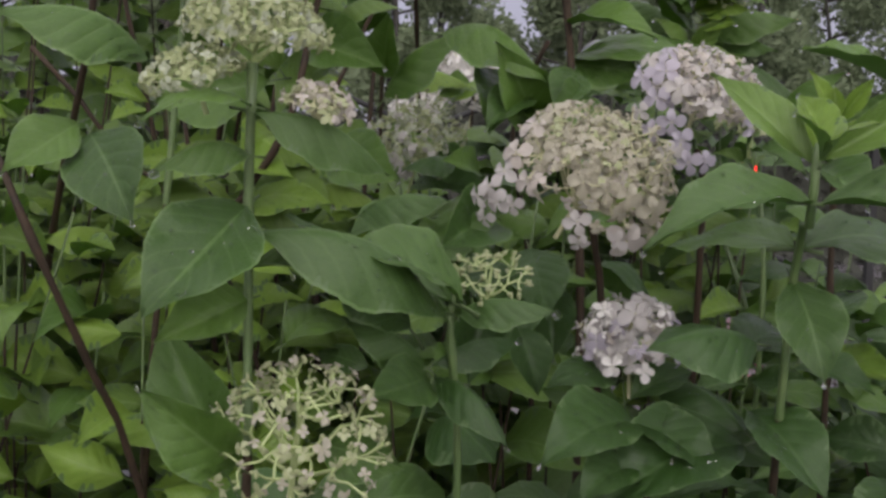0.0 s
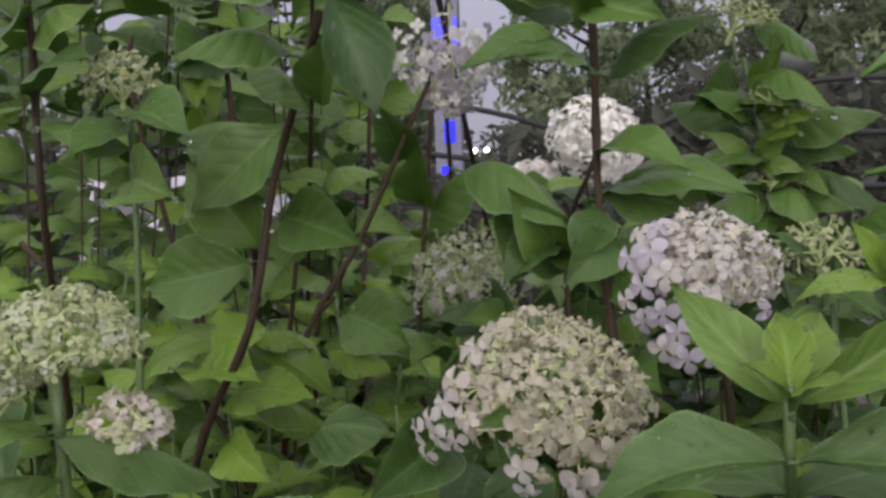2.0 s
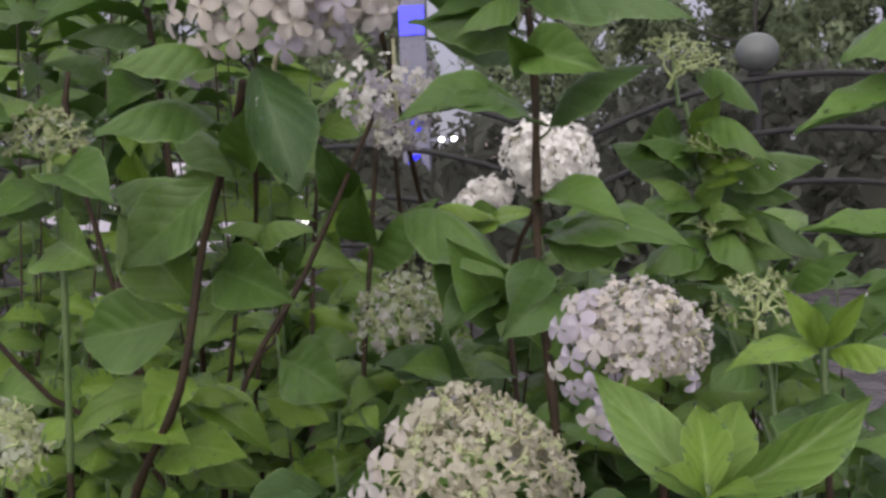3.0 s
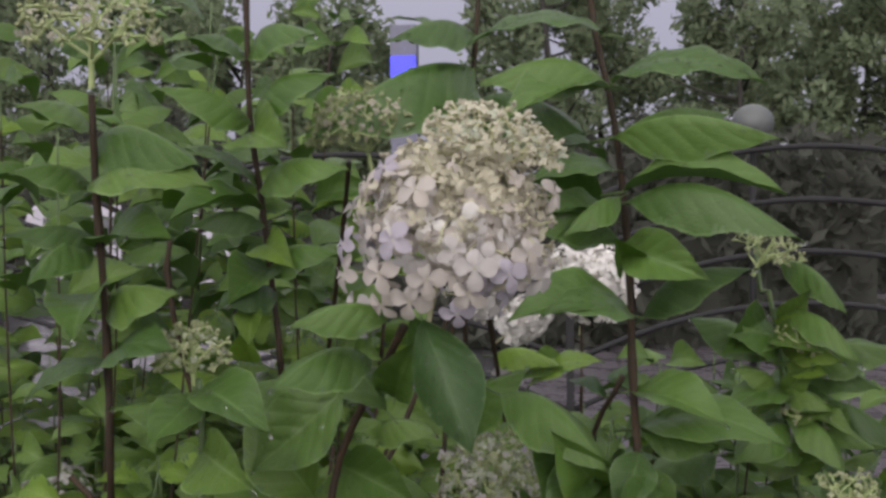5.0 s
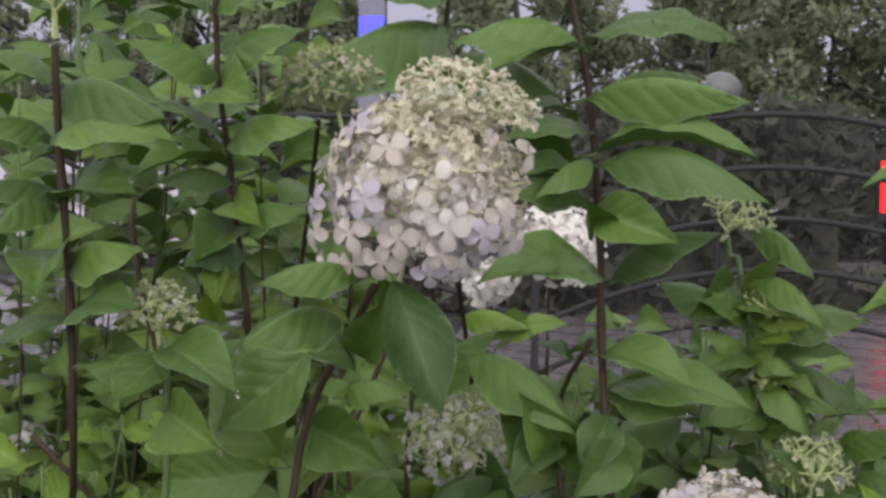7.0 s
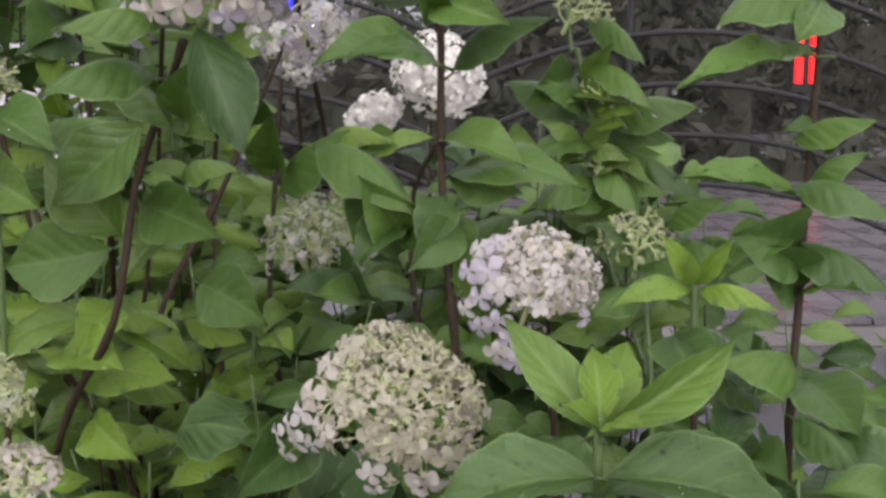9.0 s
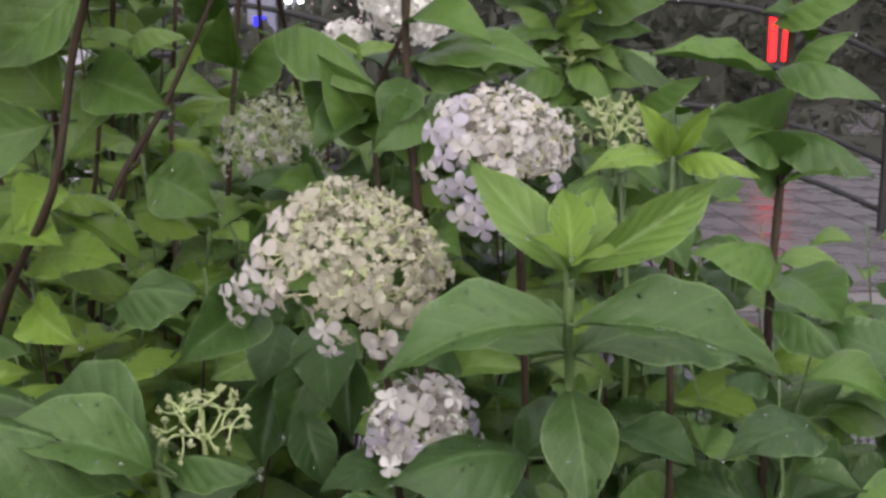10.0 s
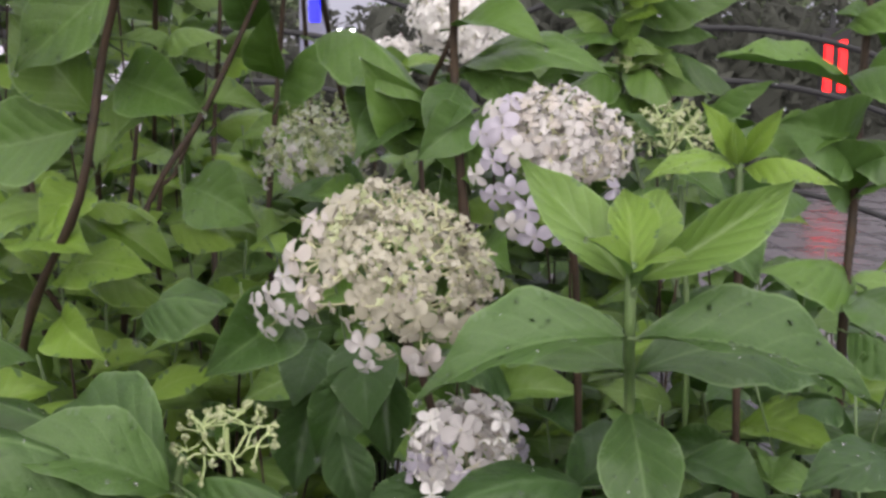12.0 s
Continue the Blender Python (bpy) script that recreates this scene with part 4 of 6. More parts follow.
HEADS["M"] = head(THINGS["M"], (-0.098, 0.690, 1.583), .137, .142, (.28, -.15, 1), "very large cream and blush flower head", 19, tips=70, reach=95, knobs=(5, .0016), thick=0.8, lobes=(16, .26),
                  small=((140, .0105, ("butter",), 0, 70, .9, 1.05), (80, .015, ("butter", "butter", "blush"), 45, 100, .88, 1.02)), open_ones=((50, .0215, ("blush", "butter", "white"), 58, 112, .88, 1.04), (42, .0255, ("blush", "white", "white", "lilac"), 94, 132, .95, 1.22)), inner=((70, .024, ("butter",), 0, 70, .74, .88), (120, .025, ("blush", "snow"), 62, 120, .76, .9)))
HEADS["M2"] = head(THINGS["M"], (-0.070, 0.688, 1.634), .104, .072, (.3, -.1, 1), "lacy cream bud crown on the largest head", 41, tips=90, reach=85, knobs=(3, .0015), bud="butter", thick=0.8, small=((150, .0085, ("butter", "mint", "butter"), 0, 85, .85, 1.08),))
HEADS["U"] = head(THINGS["U"], (-0.112, 1.180, 1.274), .128, .13, (.2, -.2, 1), "pale green flower head", 20, tips=60, reach=110, knobs=(3, .0015), lobes=(11, .32), lime=True, bud="green",
                  small=((170, .0105, ("green", "mint", "white"), 0, 115, .86, 1.06),), open_ones=((30, .018, ("mint", "white", "white"), 75, 128, .92, 1.12),), inner=((70, .014, ("green", "mint"), 0, 115, .55, .75),))
HEADS["P"] = head(THINGS["P"], (-0.124, 1.200, 1.530), .125, .125, (.05, -.2, -1), "hanging white flower head tinted lilac, tapering downwards", 21, tips=24, reach=110, bud="white", taper=0.42,
                  small=((50, .011, ("snow", "lilac"), 0, 120, .9, 1.05),), open_ones=((60, .0205, ("snow", "lilac", "snow"), 0, 128, .88, 1.08),), inner=((46, .02, ("lilac", "snow"), 0, 130, .6, .8),))
HEADS["L"] = head(THINGS["L"], (-0.241, 1.050, 1.692), .112, .082, (-.2, -.2, 1), "lime green bud head behind the large one", 23, tips=70, reach=105, knobs=(4, .0020), lime=True, bud="green", small=((150, .0105, ("green", "cream"), 0, 105, .8, 1.08),))
HEADS["O"] = head(THINGS["J"], (-0.376, 0.680, 1.734), .10, .07, (.1, -.2, 1), "lime bud head with cream florets", 24, tips=56, reach=100, knobs=(4, .0018), lime=True, bud="green", small=((80, .0085, ("green", "cream"), 0, 100, .85, 1.08),))
HEADS["N"] = head(THINGS["N"], (-0.333, 0.770, 1.473), .060, .056, (.0, -.2, 1), "small lime bud cluster", 25, tips=36, reach=95, knobs=(3, .0017), lime=True, bud="green", small=((44, .008, ("green", "mint"), 0, 95, .85, 1.05),))
HEADS["R"] = head(THINGS["H"], (0.200, 1.120, 1.552), .085, .05, (.5, -.2, 1), "loose lime bud spray", 26, tips=34, reach=95, knobs=(3, .0017), lime=True, bud="green", small=((20, .009, ("green",), 0, 95, .85, 1.05),))
HEADS["R2"] = head(THINGS["H"], (0.235, 1.080, 1.454), .06, .04, (.3, -.3, 1), "small lime bud spray low on the shoot", 36, tips=24, reach=95, knobs=(3, .0016), lime=True, bud="green", small=((12, .009, ("green",), 0, 95, .85, 1.05),))
HEADS["R3"] = head(THINGS["H"], (0.242, 1.100, 1.373), .065, .035, (.3, -.3, 1), "small lime bud spray low on the shoot", 37, tips=24, reach=95, knobs=(3, .0016), lime=True, bud="green", small=((12, .009, ("green",), 0, 95, .85, 1.05),))
HEADS["V"] = head(THINGS["V"], (0.254, 0.980, 1.305), .075, .064, (.0, -.2, 1), "small lime bud spray", 27, tips=40, reach=100, knobs=(4, .0016), lime=True, bud="green", small=((30, .0085, ("green",), 0, 100, .85, 1.05),))
HEADS["Y"] = head(THINGS["Y"], (-0.125, 2.050, 1.395), .085, .13, (.8, -.3, .7), "full white flower head at the back", 31, tips=10, bud="white", open_ones=((50, .038, ("snow",), 0, 122, .9, 1.06),), inner=((60, .03, ("snow",), 0, 125, .65, .85),))
HEADS["Z"] = head(THINGS["Z"], (0.012, 2.050, 1.470), .185, .19, (.2, -.4, 1), "full cream-white flower head at the back", 32, tips=14, bud="white", open_ones=((120, .031, ("snow",), 0, 122, .9, 1.06),), inner=((90, .032, ("snow",), 0, 125, .65, .85),))
HEADS["w"] = head(THINGS["w"], (-0.835, 1.500, 1.160), .12, .09, (.1, -.4, 1), "full white flower head low in the shrub", 33, tips=10, bud="white", open_ones=((50, .027, ("snow",), 0, 120, .9, 1.06),), inner=((50, .027, ("snow",), 0, 125, .65, .85),))

# single florets that stand out from the heads
single_floret(HEADS["M"], (-0.074, 0.615, 1.553), (-.1,-1,.1), 0.0295, "white", .2)
single_floret(HEADS["M"], (-0.168, 0.660, 1.510), (-.5,-.8,-.5), 0.0246, "lilac", .5)
single_floret(HEADS["M"], (-0.165, 0.655, 1.525), (-.6,-.8,-.2), 0.0246, "white", .1)
single_floret(HEADS["M"], (-0.172, 0.650, 1.570), (-.8,-.6,.2), 0.0262, "lilac", .7)
single_floret(HEADS["M"], (-0.172, 0.650, 1.548), (-.8,-.7,.0), 0.0279, "blush", .9)
single_floret(HEADS["M"], (-0.143, 0.630, 1.549), (-.4,-1,.1), 0.0295, "blush", .3)
single_floret(HEADS["M"], (-0.131, 0.620, 1.572), (-.3,-1,.2), 0.0279, "lilac", 1.1)
single_floret(HEADS["M"], (-0.088, 0.630, 1.521), (.1,-.9,-.5), 0.0246, "lilac", .6)
single_floret(HEADS["M"], (-0.079, 0.620, 1.535), (.0,-1,-.3), 0.0262, "blush", 1.3)
single_floret(HEADS["M"], (-0.121, 0.630, 1.529), (-.1,-1,-.4), 0.0295, "blush", .0)
single_floret(HEADS["M"], (-0.108, 0.620, 1.545), (.0,-1,-.1), 0.0279, "blush", .4)
single_floret(HEADS["M"], (-0.052, 0.630, 1.548), (.3,-1,-.1), 0.0262, "lilac", .8)
single_floret(HEADS["M"], (-0.032, 0.660, 1.543), (.6,-.7,-.2), 0.0262, "white", .2)
single_floret(HEADS["M"], (-0.039, 0.645, 1.562), (.5,-.8,.0), 0.0246, "blush", 1.0)
single_floret(HEADS["M"], (-0.022, 0.680, 1.604), (.9,-.4,.2), 0.0279, "blush", .5)
single_floret(HEADS["M"], (-0.158, 0.660, 1.613), (-.8,-.5,.4), 0.0246, "blush", .3)
single_floret(HEADS["M"], (-0.142, 0.650, 1.625), (-.6,-.6,.6), 0.0262, "lilac", .9)
single_floret(HEADS["M"], (-0.115, 0.620, 1.607), (-.2,-1,.5), 0.0279, "blush", .6)
single_floret(HEADS["M"], (-0.069, 0.640, 1.524), (.2,-.9,-.5), 0.0213, "white", .1)
single_floret(HEADS["M"], (-0.143, 0.640, 1.526), (-.3,-.9,-.5), 0.0246, "blush", .8)
single_floret(HEADS["B"], (0.080, 0.740, 1.320), (-.7,-.8,.2), 0.0248, "lilac", .3)
single_floret(HEADS["B"], (0.096, 0.720, 1.324), (-.4,-1,.3), 0.0262, "lilac", .8)
single_floret(HEADS["B"], (0.106, 0.715, 1.309), (-.1,-1,.0), 0.0248, "white", .1)
single_floret(HEADS["B"], (0.089, 0.720, 1.301), (-.5,-1,-.2), 0.0234, "lilac", .5)
single_floret(HEADS["B"], (0.102, 0.740, 1.342), (-.3,-.8,.7), 0.0207, "lilac", .9)
single_floret(HEADS["B"], (0.088, 0.750, 1.338), (-.7,-.7,.6), 0.0193, "white", .2)
single_floret(HEADS["B"], (0.103, 0.720, 1.281), (-.1,-1,-.4), 0.0248, "lilac", .4)
single_floret(HEADS["B"], (0.119, 0.720, 1.247), (.0,-1,-.3), 0.0248, "lilac", .7)
single_floret(HEADS["B"], (0.103, 0.720, 1.255), (-.2,-1,-.3), 0.0234, "white", .2)
single_floret(HEADS["B"], (0.113, 0.725, 1.266), (.1,-1,-.2), 0.0248, "lilac", 1.1)
single_floret(HEADS["B"], (0.136, 0.730, 1.249), (.2,-1,-.3), 0.0220, "lilac", .5)
single_floret(HEADS["B"], (0.077, 0.730, 1.290), (-.7,-.8,-.2), 0.0193, "white", .6)
single_floret(HEADS["B"], (0.089, 0.730, 1.274), (-.5,-.9,-.4), 0.0220, "lilac", .0)
single_floret(HEADS["A"], (-0.056, 0.645, 1.219), (-.8,-.6,.1), 0.0221, "white", .3)
single_floret(HEADS["A"], (-0.045, 0.640, 1.231), (-.7,-.7,.2), 0.0255, "white", .8)
single_floret(HEADS["A"], (-0.037, 0.635, 1.246), (-.6,-.8,.3), 0.0255, "blush", .1)
single_floret(HEADS["A"], (-0.038, 0.640, 1.205), (-.4,-.9,-.4), 0.0187, "white", .5)
single_floret(HEADS["A"], (0.009, 0.610, 1.194), (-.1,-1,-.2), 0.0221, "white", .7)
single_floret(HEADS["A"], (0.012, 0.615, 1.178), (.0,-.8,-.8), 0.0187, "white", .2)
single_floret(HEADS["A"], (-0.023, 0.640, 1.268), (-.6,-.7,.7), 0.0272, "blush", .4)
single_floret(HEADS["A"], (-0.008, 0.640, 1.279), (-.5,-.6,.8), 0.0289, "cream", .9)
single_floret(HEADS["A"], (-0.008, 0.610, 1.244), (-.4,-1,.2), 0.0221, "cream", .3)
single_floret(HEADS["A"], (0.028, 0.600, 1.218), (.0,-1,-.1), 0.0238, "cream", .6)
single_floret(HEADS["A"], (0.045, 0.600, 1.214), (.1,-1,-.2), 0.0238, "cream", .1)
single_floret(HEADS["A"], (0.049, 0.620, 1.181), (.1,-.9,-.6), 0.0340, "blush", .2)
single_floret(HEADS["A"], (0.066, 0.610, 1.205), (.3,-.9,-.3), 0.0255, "cream", .9)
single_floret(HEADS["A"], (0.011, 0.600, 1.224), (-.2,-1,.0), 0.0238, "cream", .2)
single_floret(HEADS["A"], (-0.055, 0.650, 1.210), (-.7,-.6,-.3), 0.0187, "white", .0)
single_floret(HEADS["D"], (0.042, 0.690, 1.080), (-.5,-.9,-.2), 0.0272, "white", .3)
single_floret(HEADS["D"], (0.053, 0.680, 1.094), (-.4,-1,.0), 0.0272, "lilac", .8)
single_floret(HEADS["D"], (0.050, 0.690, 1.120), (-.5,-.6,.7), 0.0238, "white", .2)
single_floret(HEADS["D"], (0.082, 0.700, 1.130), (.2,-.5,.9), 0.0238, "white", .6)
single_floret(HEADS["D"], (0.100, 0.690, 1.121), (.5,-.6,.6), 0.0221, "white", .0)
single_floret(HEADS["D"], (0.069, 0.670, 1.120), (-.1,-.9,.5), 0.0289, "white", .4)
single_floret(HEADS["D"], (0.040, 0.690, 1.101), (-.7,-.7,.2), 0.0238, "white", .5)
single_floret(HEADS["A"], (-0.065, 0.645, 1.211), (-.9,-.5,-.1), 0.0225, "white", .4)
single_floret(HEADS["A"], (-0.050, 0.640, 1.207), (-.7,-.7,-.3), 0.0221, "white", .9)
single_floret(HEADS["A"], (-0.059, 0.645, 1.194), (-.6,-.6,-.5), 0.0187, "white", .2)
single_floret(HEADS["A"], (-0.028, 0.625, 1.223), (-.6,-.8,.0), 0.0238, "blush", .5)

# leaves: stalk end, tip, breadth, way that the face looks
leaf(THINGS["S"], (0.167, 0.562, 1.243), (0.105, 0.614, 1.310), .33, FRONT, "young", bend=0)
leaf(THINGS["S"], (0.171, 0.562, 1.244), (0.265, 0.591, 1.299), .26, FRONT, "young", bend=1)
leaf(THINGS["S"], (0.167, 0.552, 1.248), (0.166, 0.591, 1.294), .45, FRONT, "lime")
leaf(THINGS["S"], (0.170, 0.556, 1.248), (0.194, 0.614, 1.291), .42, FRONT, "lime")
leaf(THINGS["S"], (0.166, 0.544, 1.243), (0.139, 0.521, 1.274), .5, TILT, "lime")
leaf(THINGS["S"], (0.169, 0.544, 1.243), (0.188, 0.497, 1.267), .42, TILT, "lime")
leaf(THINGS["S"], (0.166, 0.550, 1.214), (0.048, 0.552, 1.176), .46, TILT, "mature", bend=8)
leaf(THINGS["S"], (0.171, 0.550, 1.214), (0.306, 0.552, 1.175), .45, TILT, "mature", bend=8)
leaf(THINGS["S"], (0.175, 0.608, 1.155), (0.183, 0.556, 1.086), .56, FRONT, "mature")
leaf(THINGS["S"], (0.173, 0.603, 1.180), (0.102, 0.731, 1.153), .5, TILT, "mature")
leaf(THINGS["S"], (0.176, 0.603, 1.180), (0.328, 0.708, 1.141), .34, TILT, "mature")
leaf(THINGS["D"], (0.147, 0.600, 1.108), (0.056, 0.560, 1.106), .62, TILT, "dark")
leaf(THINGS["D"], (0.138, 0.620, 1.093), (0.217, 0.720, 1.089), .5, TILT, "dark")
leaf(THINGS["K"], (-0.088, 0.530, 1.131), (-0.131, 0.600, 1.141), .42, TILT, "mature")
leaf(THINGS["K"], (-0.083, 0.530, 1.130), (-0.018, 0.500, 1.136), .38, TILT, "mature")
leaf(THINGS["K"], (-0.086, 0.520, 1.138), (-0.186, 0.600, 1.147), .5, TILT, "mature")
leaf(THINGS["K"], (-0.080, 0.500, 1.139), (-0.163, 0.460, 1.174), .5, TILT, "mature")
leaf(THINGS["K"], (-0.113, 0.550, 1.116), (-0.196, 0.500, 1.194), .5, TILT, "mature")
leaf(THINGS["A"], (-0.052, 0.700, 1.192), (-0.094, 0.620, 1.169), .55, FRONT, "mature")
leaf(THINGS["A"], (-0.116, 0.800, 1.176), (-0.172, 0.720, 1.168), .42, TILT, "mature")
# dark leaf colour here paints the shade under the cream head
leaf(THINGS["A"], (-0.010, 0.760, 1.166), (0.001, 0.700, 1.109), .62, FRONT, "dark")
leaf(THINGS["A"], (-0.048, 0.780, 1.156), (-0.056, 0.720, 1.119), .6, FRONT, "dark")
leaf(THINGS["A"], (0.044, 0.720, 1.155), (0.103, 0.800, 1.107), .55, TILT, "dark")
leaf(THINGS["U"], (-0.067, 1.100, 1.254), (-0.131, 1.060, 1.240), .6, TILT, "dark")
leaf(THINGS["C"], (-0.011, 1.060, 1.355), (-0.037, 0.980, 1.280), .62, FRONT, "fresh")
leaf(THINGS["C"], (0.016, 1.040, 1.327), (0.066, 0.980, 1.280), .62, FRONT, "fresh")
leaf(THINGS["C"], (-0.092, 1.060, 1.399), (0.025, 0.960, 1.333), .42, TILT, "fresh")
leaf(THINGS["C"], (0.057, 1.040, 1.368), (0.136, 1.010, 1.354), .62, FRONT, "fresh")
leaf(THINGS["H"], (0.224, 1.180, 1.398), (0.275, 1.120, 1.381), .5, TILT, "mature")
leaf(THINGS["H"], (0.225, 1.180, 1.420), (0.317, 1.100, 1.402), .36, TILT, "mature")
leaf(THINGS["H"], (0.232, 1.150, 1.379), (0.346, 1.080, 1.335), .34, TILT, "mature")
leaf(THINGS["T"], (0.280, 0.810, 1.292), (0.248, 0.800, 1.341), .36, FRONT, "lime")
leaf(THINGS["T"], (0.282, 0.810, 1.293), (0.311, 0.800, 1.337), .32, FRONT, "lime")
leaf(THINGS["T"], (0.277, 0.800, 1.296), (0.273, 0.800, 1.327), .34, FRONT, "lime")
leaf(THINGS["T"], (0.278, 0.810, 1.289), (0.200, 0.760, 1.283), .36, TILT, "lime")
leaf(THINGS["T"], (0.284, 0.810, 1.289), (0.345, 0.760, 1.278), .34, TILT, "lime")
leaf(THINGS["T"], (0.262, 0.800, 1.249), (0.277, 0.720, 1.213), .6, FRONT, "mature")
leaf(THINGS["G"], (0.425, 1.000, 1.350), (0.282, 0.920, 1.379), .34, TILT, "fresh", bend=0)
leaf(THINGS["G"], (0.436, 1.000, 1.362), (0.485, 0.960, 1.399), .5, TILT, "fresh")
leaf(THINGS["G"], (0.430, 1.000, 1.250), (0.366, 0.940, 1.310), .6, FRONT, "mature")
leaf(THINGS["G"], (0.424, 1.000, 1.295), (0.336, 0.920, 1.322), .62, FRONT, "mature")
leaf(THINGS["G"], (0.433, 1.000, 1.240), (0.468, 0.920, 1.266), .5, TILT, "fresh")
leaf(THINGS["G"], (0.438, 1.000, 1.166), (0.323, 0.920, 1.190), .5, TILT, "fresh")
leaf(THINGS["G"], (0.433, 0.980, 1.158), (0.458, 0.870, 1.131), .6, FRONT, "mature")
leaf(THINGS["G"], (0.408, 0.920, 1.134), (0.448, 0.840, 1.105), .5, TILT, "mature")
leaf(THINGS["G"], (0.322, 0.970, 1.025), (0.388, 0.870, 1.037), .55, TILT, "yellow")
leaf(THINGS["G"], (0.241, 0.780, 1.062), (0.292, 0.720, 1.052), .6, TILT, "dark")
leaf(THINGS["G"], (0.395, 0.740, 1.072), (0.302, 0.680, 1.076), .5, TILT, "dark")
leaf(THINGS["M"], (-0.139, 0.660, 1.516), (-0.205, 0.620, 1.512), .4, TILT, "fresh")
leaf(THINGS["M"], (-0.162, 0.700, 1.479), (-0.219, 0.620, 1.468), .46, TILT, "fresh")
leaf(THINGS["M"], (-0.117, 0.660, 1.514), (-0.078, 0.620, 1.425), .46, FRONT, "dark", bend=5)
leaf(THINGS["M"], (-0.155, 0.720, 1.437), (-0.214, 0.740, 1.482), .4, TILT, "fresh")
leaf(THINGS["M"], (-0.152, 0.740, 1.445), (-0.128, 0.700, 1.496), .5, FRONT, "fresh")
leaf(THINGS["M"], (-0.213, 0.830, 1.439), (-0.297, 0.820, 1.364), .6, FRONT, "fresh")
leaf(THINGS["M"], (-0.216, 0.830, 1.429), (-0.325, 0.860, 1.433), .5, TILT, "fresh")
leaf(THINGS["M"], (-0.261, 0.870, 1.318), (-0.381, 0.900, 1.295), .6, FRONT, "fresh")
leaf(THINGS["M"], (-0.289, 0.890, 1.247), (-0.404, 0.900, 1.191), .5, TILT, "yellow")
leaf(THINGS["M"], (-0.283, 0.890, 1.242), (-0.200, 0.910, 1.184), .45, TILT, "yellow")
leaf(THINGS["M"], (-0.253, 0.870, 1.330), (-0.317, 0.860, 1.414), .6, FRONT, "young")
leaf(THINGS["M"], (-0.228, 0.850, 1.387), (-0.328, 0.880, 1.424), .45, TILT, "young")
leaf(THINGS["M"], (-0.253, 0.870, 1.282), (-0.180, 0.900, 1.354), .5, TILT, "young")
leaf(THINGS["M"], (-0.230, 0.870, 1.392), (-0.179, 0.900, 1.369), .4, TILT, "young")
leaf(THINGS["M"], (-0.285, 0.890, 1.195), (-0.203, 0.900, 1.155), .42, TILT, "yellow")
leaf(THINGS["M"], (-0.310, 0.910, 1.186), (-0.386, 0.920, 1.226), .5, TILT, "yellow")
leaf(THINGS["C"], (0.029, 1.060, 1.734), (0.179, 0.980, 1.719), .28, TILT, "mature")
leaf(THINGS["C"], (0.031, 1.040, 1.675), (0.191, 0.960, 1.663), .24, TILT, "fresh")
leaf(THINGS["C"], (0.037, 1.040, 1.678), (0.155, 1.060, 1.698), .4, TILT, "mature")
leaf(THINGS["C"], (0.041, 1.030, 1.618), (0.194, 0.960, 1.610), .3, TILT, "fresh")
leaf(THINGS["C"], (0.044, 1.030, 1.606), (0.205, 0.940, 1.565), .34, TILT, "mature")
leaf(THINGS["C"], (0.026, 1.060, 1.734), (-0.108, 1.010, 1.730), .4, TILT, "fresh")
leaf(THINGS["C"], (0.023, 1.080, 1.791), (-0.121, 1.020, 1.774), .36, TILT, "mature")
leaf(THINGS["C"], (0.029, 1.060, 1.728), (-0.083, 0.980, 1.688), .45, TILT, "fresh")
leaf(THINGS["C"], (0.037, 1.030, 1.612), (-0.021, 0.980, 1.571), .45, TILT, "fresh")
leaf(THINGS["C"], (0.039, 1.020, 1.560), (0.121, 0.960, 1.528), .5, FRONT, "fresh")
leaf(THINGS["C"], (0.043, 1.020, 1.542), (0.029, 0.960, 1.571), .5, FRONT, "fresh")
leaf(THINGS["C"], (0.045, 1.010, 1.490), (-0.074, 0.940, 1.490), .5, TILT, "fresh")
leaf(THINGS["C"], (0.040, 1.060, 1.561), (-0.073, 1.010, 1.592), .3, TILT, "fresh")
leaf(THINGS["C"], (0.053, 1.040, 1.367), (0.199, 0.980, 1.361), .45, TILT, "fresh")
leaf(THINGS["C"], (0.016, 1.040, 1.293), (-0.034, 0.960, 1.379), .5, FRONT, "fresh")
leaf(THINGS["C"], (0.052, 1.040, 1.327), (0.070, 0.960, 1.259), .6, FRONT, "fresh")
leaf(THINGS["U"], (-0.104, 1.180, 1.238), (-0.032, 1.080, 1.222), .6, FRONT, "dark")
leaf(THINGS["U"], (-0.161, 1.200, 1.364), (-0.153, 1.130, 1.438), .5, FRONT, "fresh")
leaf(THINGS["U"], (-0.159, 1.200, 1.337), (-0.063, 1.130, 1.416), .5, TILT, "fresh")
leaf(THINGS["U"], (-0.190, 1.200, 1.419), (-0.203, 1.130, 1.484), .5, FRONT, "mature")
leaf(THINGS["W"], (-0.125, 1.150, 1.808), (-0.211, 1.050, 1.786), .42, TILT, "mature")
leaf(THINGS["W"], (-0.127, 1.150, 1.769), (-0.280, 1.000, 1.679), .5, TILT, "mature")
leaf(THINGS["W"], (-0.127, 1.150, 1.775), (-0.213, 1.100, 1.821), .5, TILT, "mature")
leaf(THINGS["W"], (-0.127, 1.150, 1.729), (0.002, 1.050, 1.679), .5, TILT, "mature")
leaf(THINGS["W"], (-0.127, 1.150, 1.749), (-0.192, 1.050, 1.712), .5, FRONT, "mature")
leaf(THINGS["I"], (-0.350, 1.000, 1.695), (-0.426, 0.920, 1.724), .5, TILT, "fresh")
leaf(THINGS["I"], (-0.347, 1.000, 1.695), (-0.241, 0.940, 1.734), .5, TILT, "fresh")
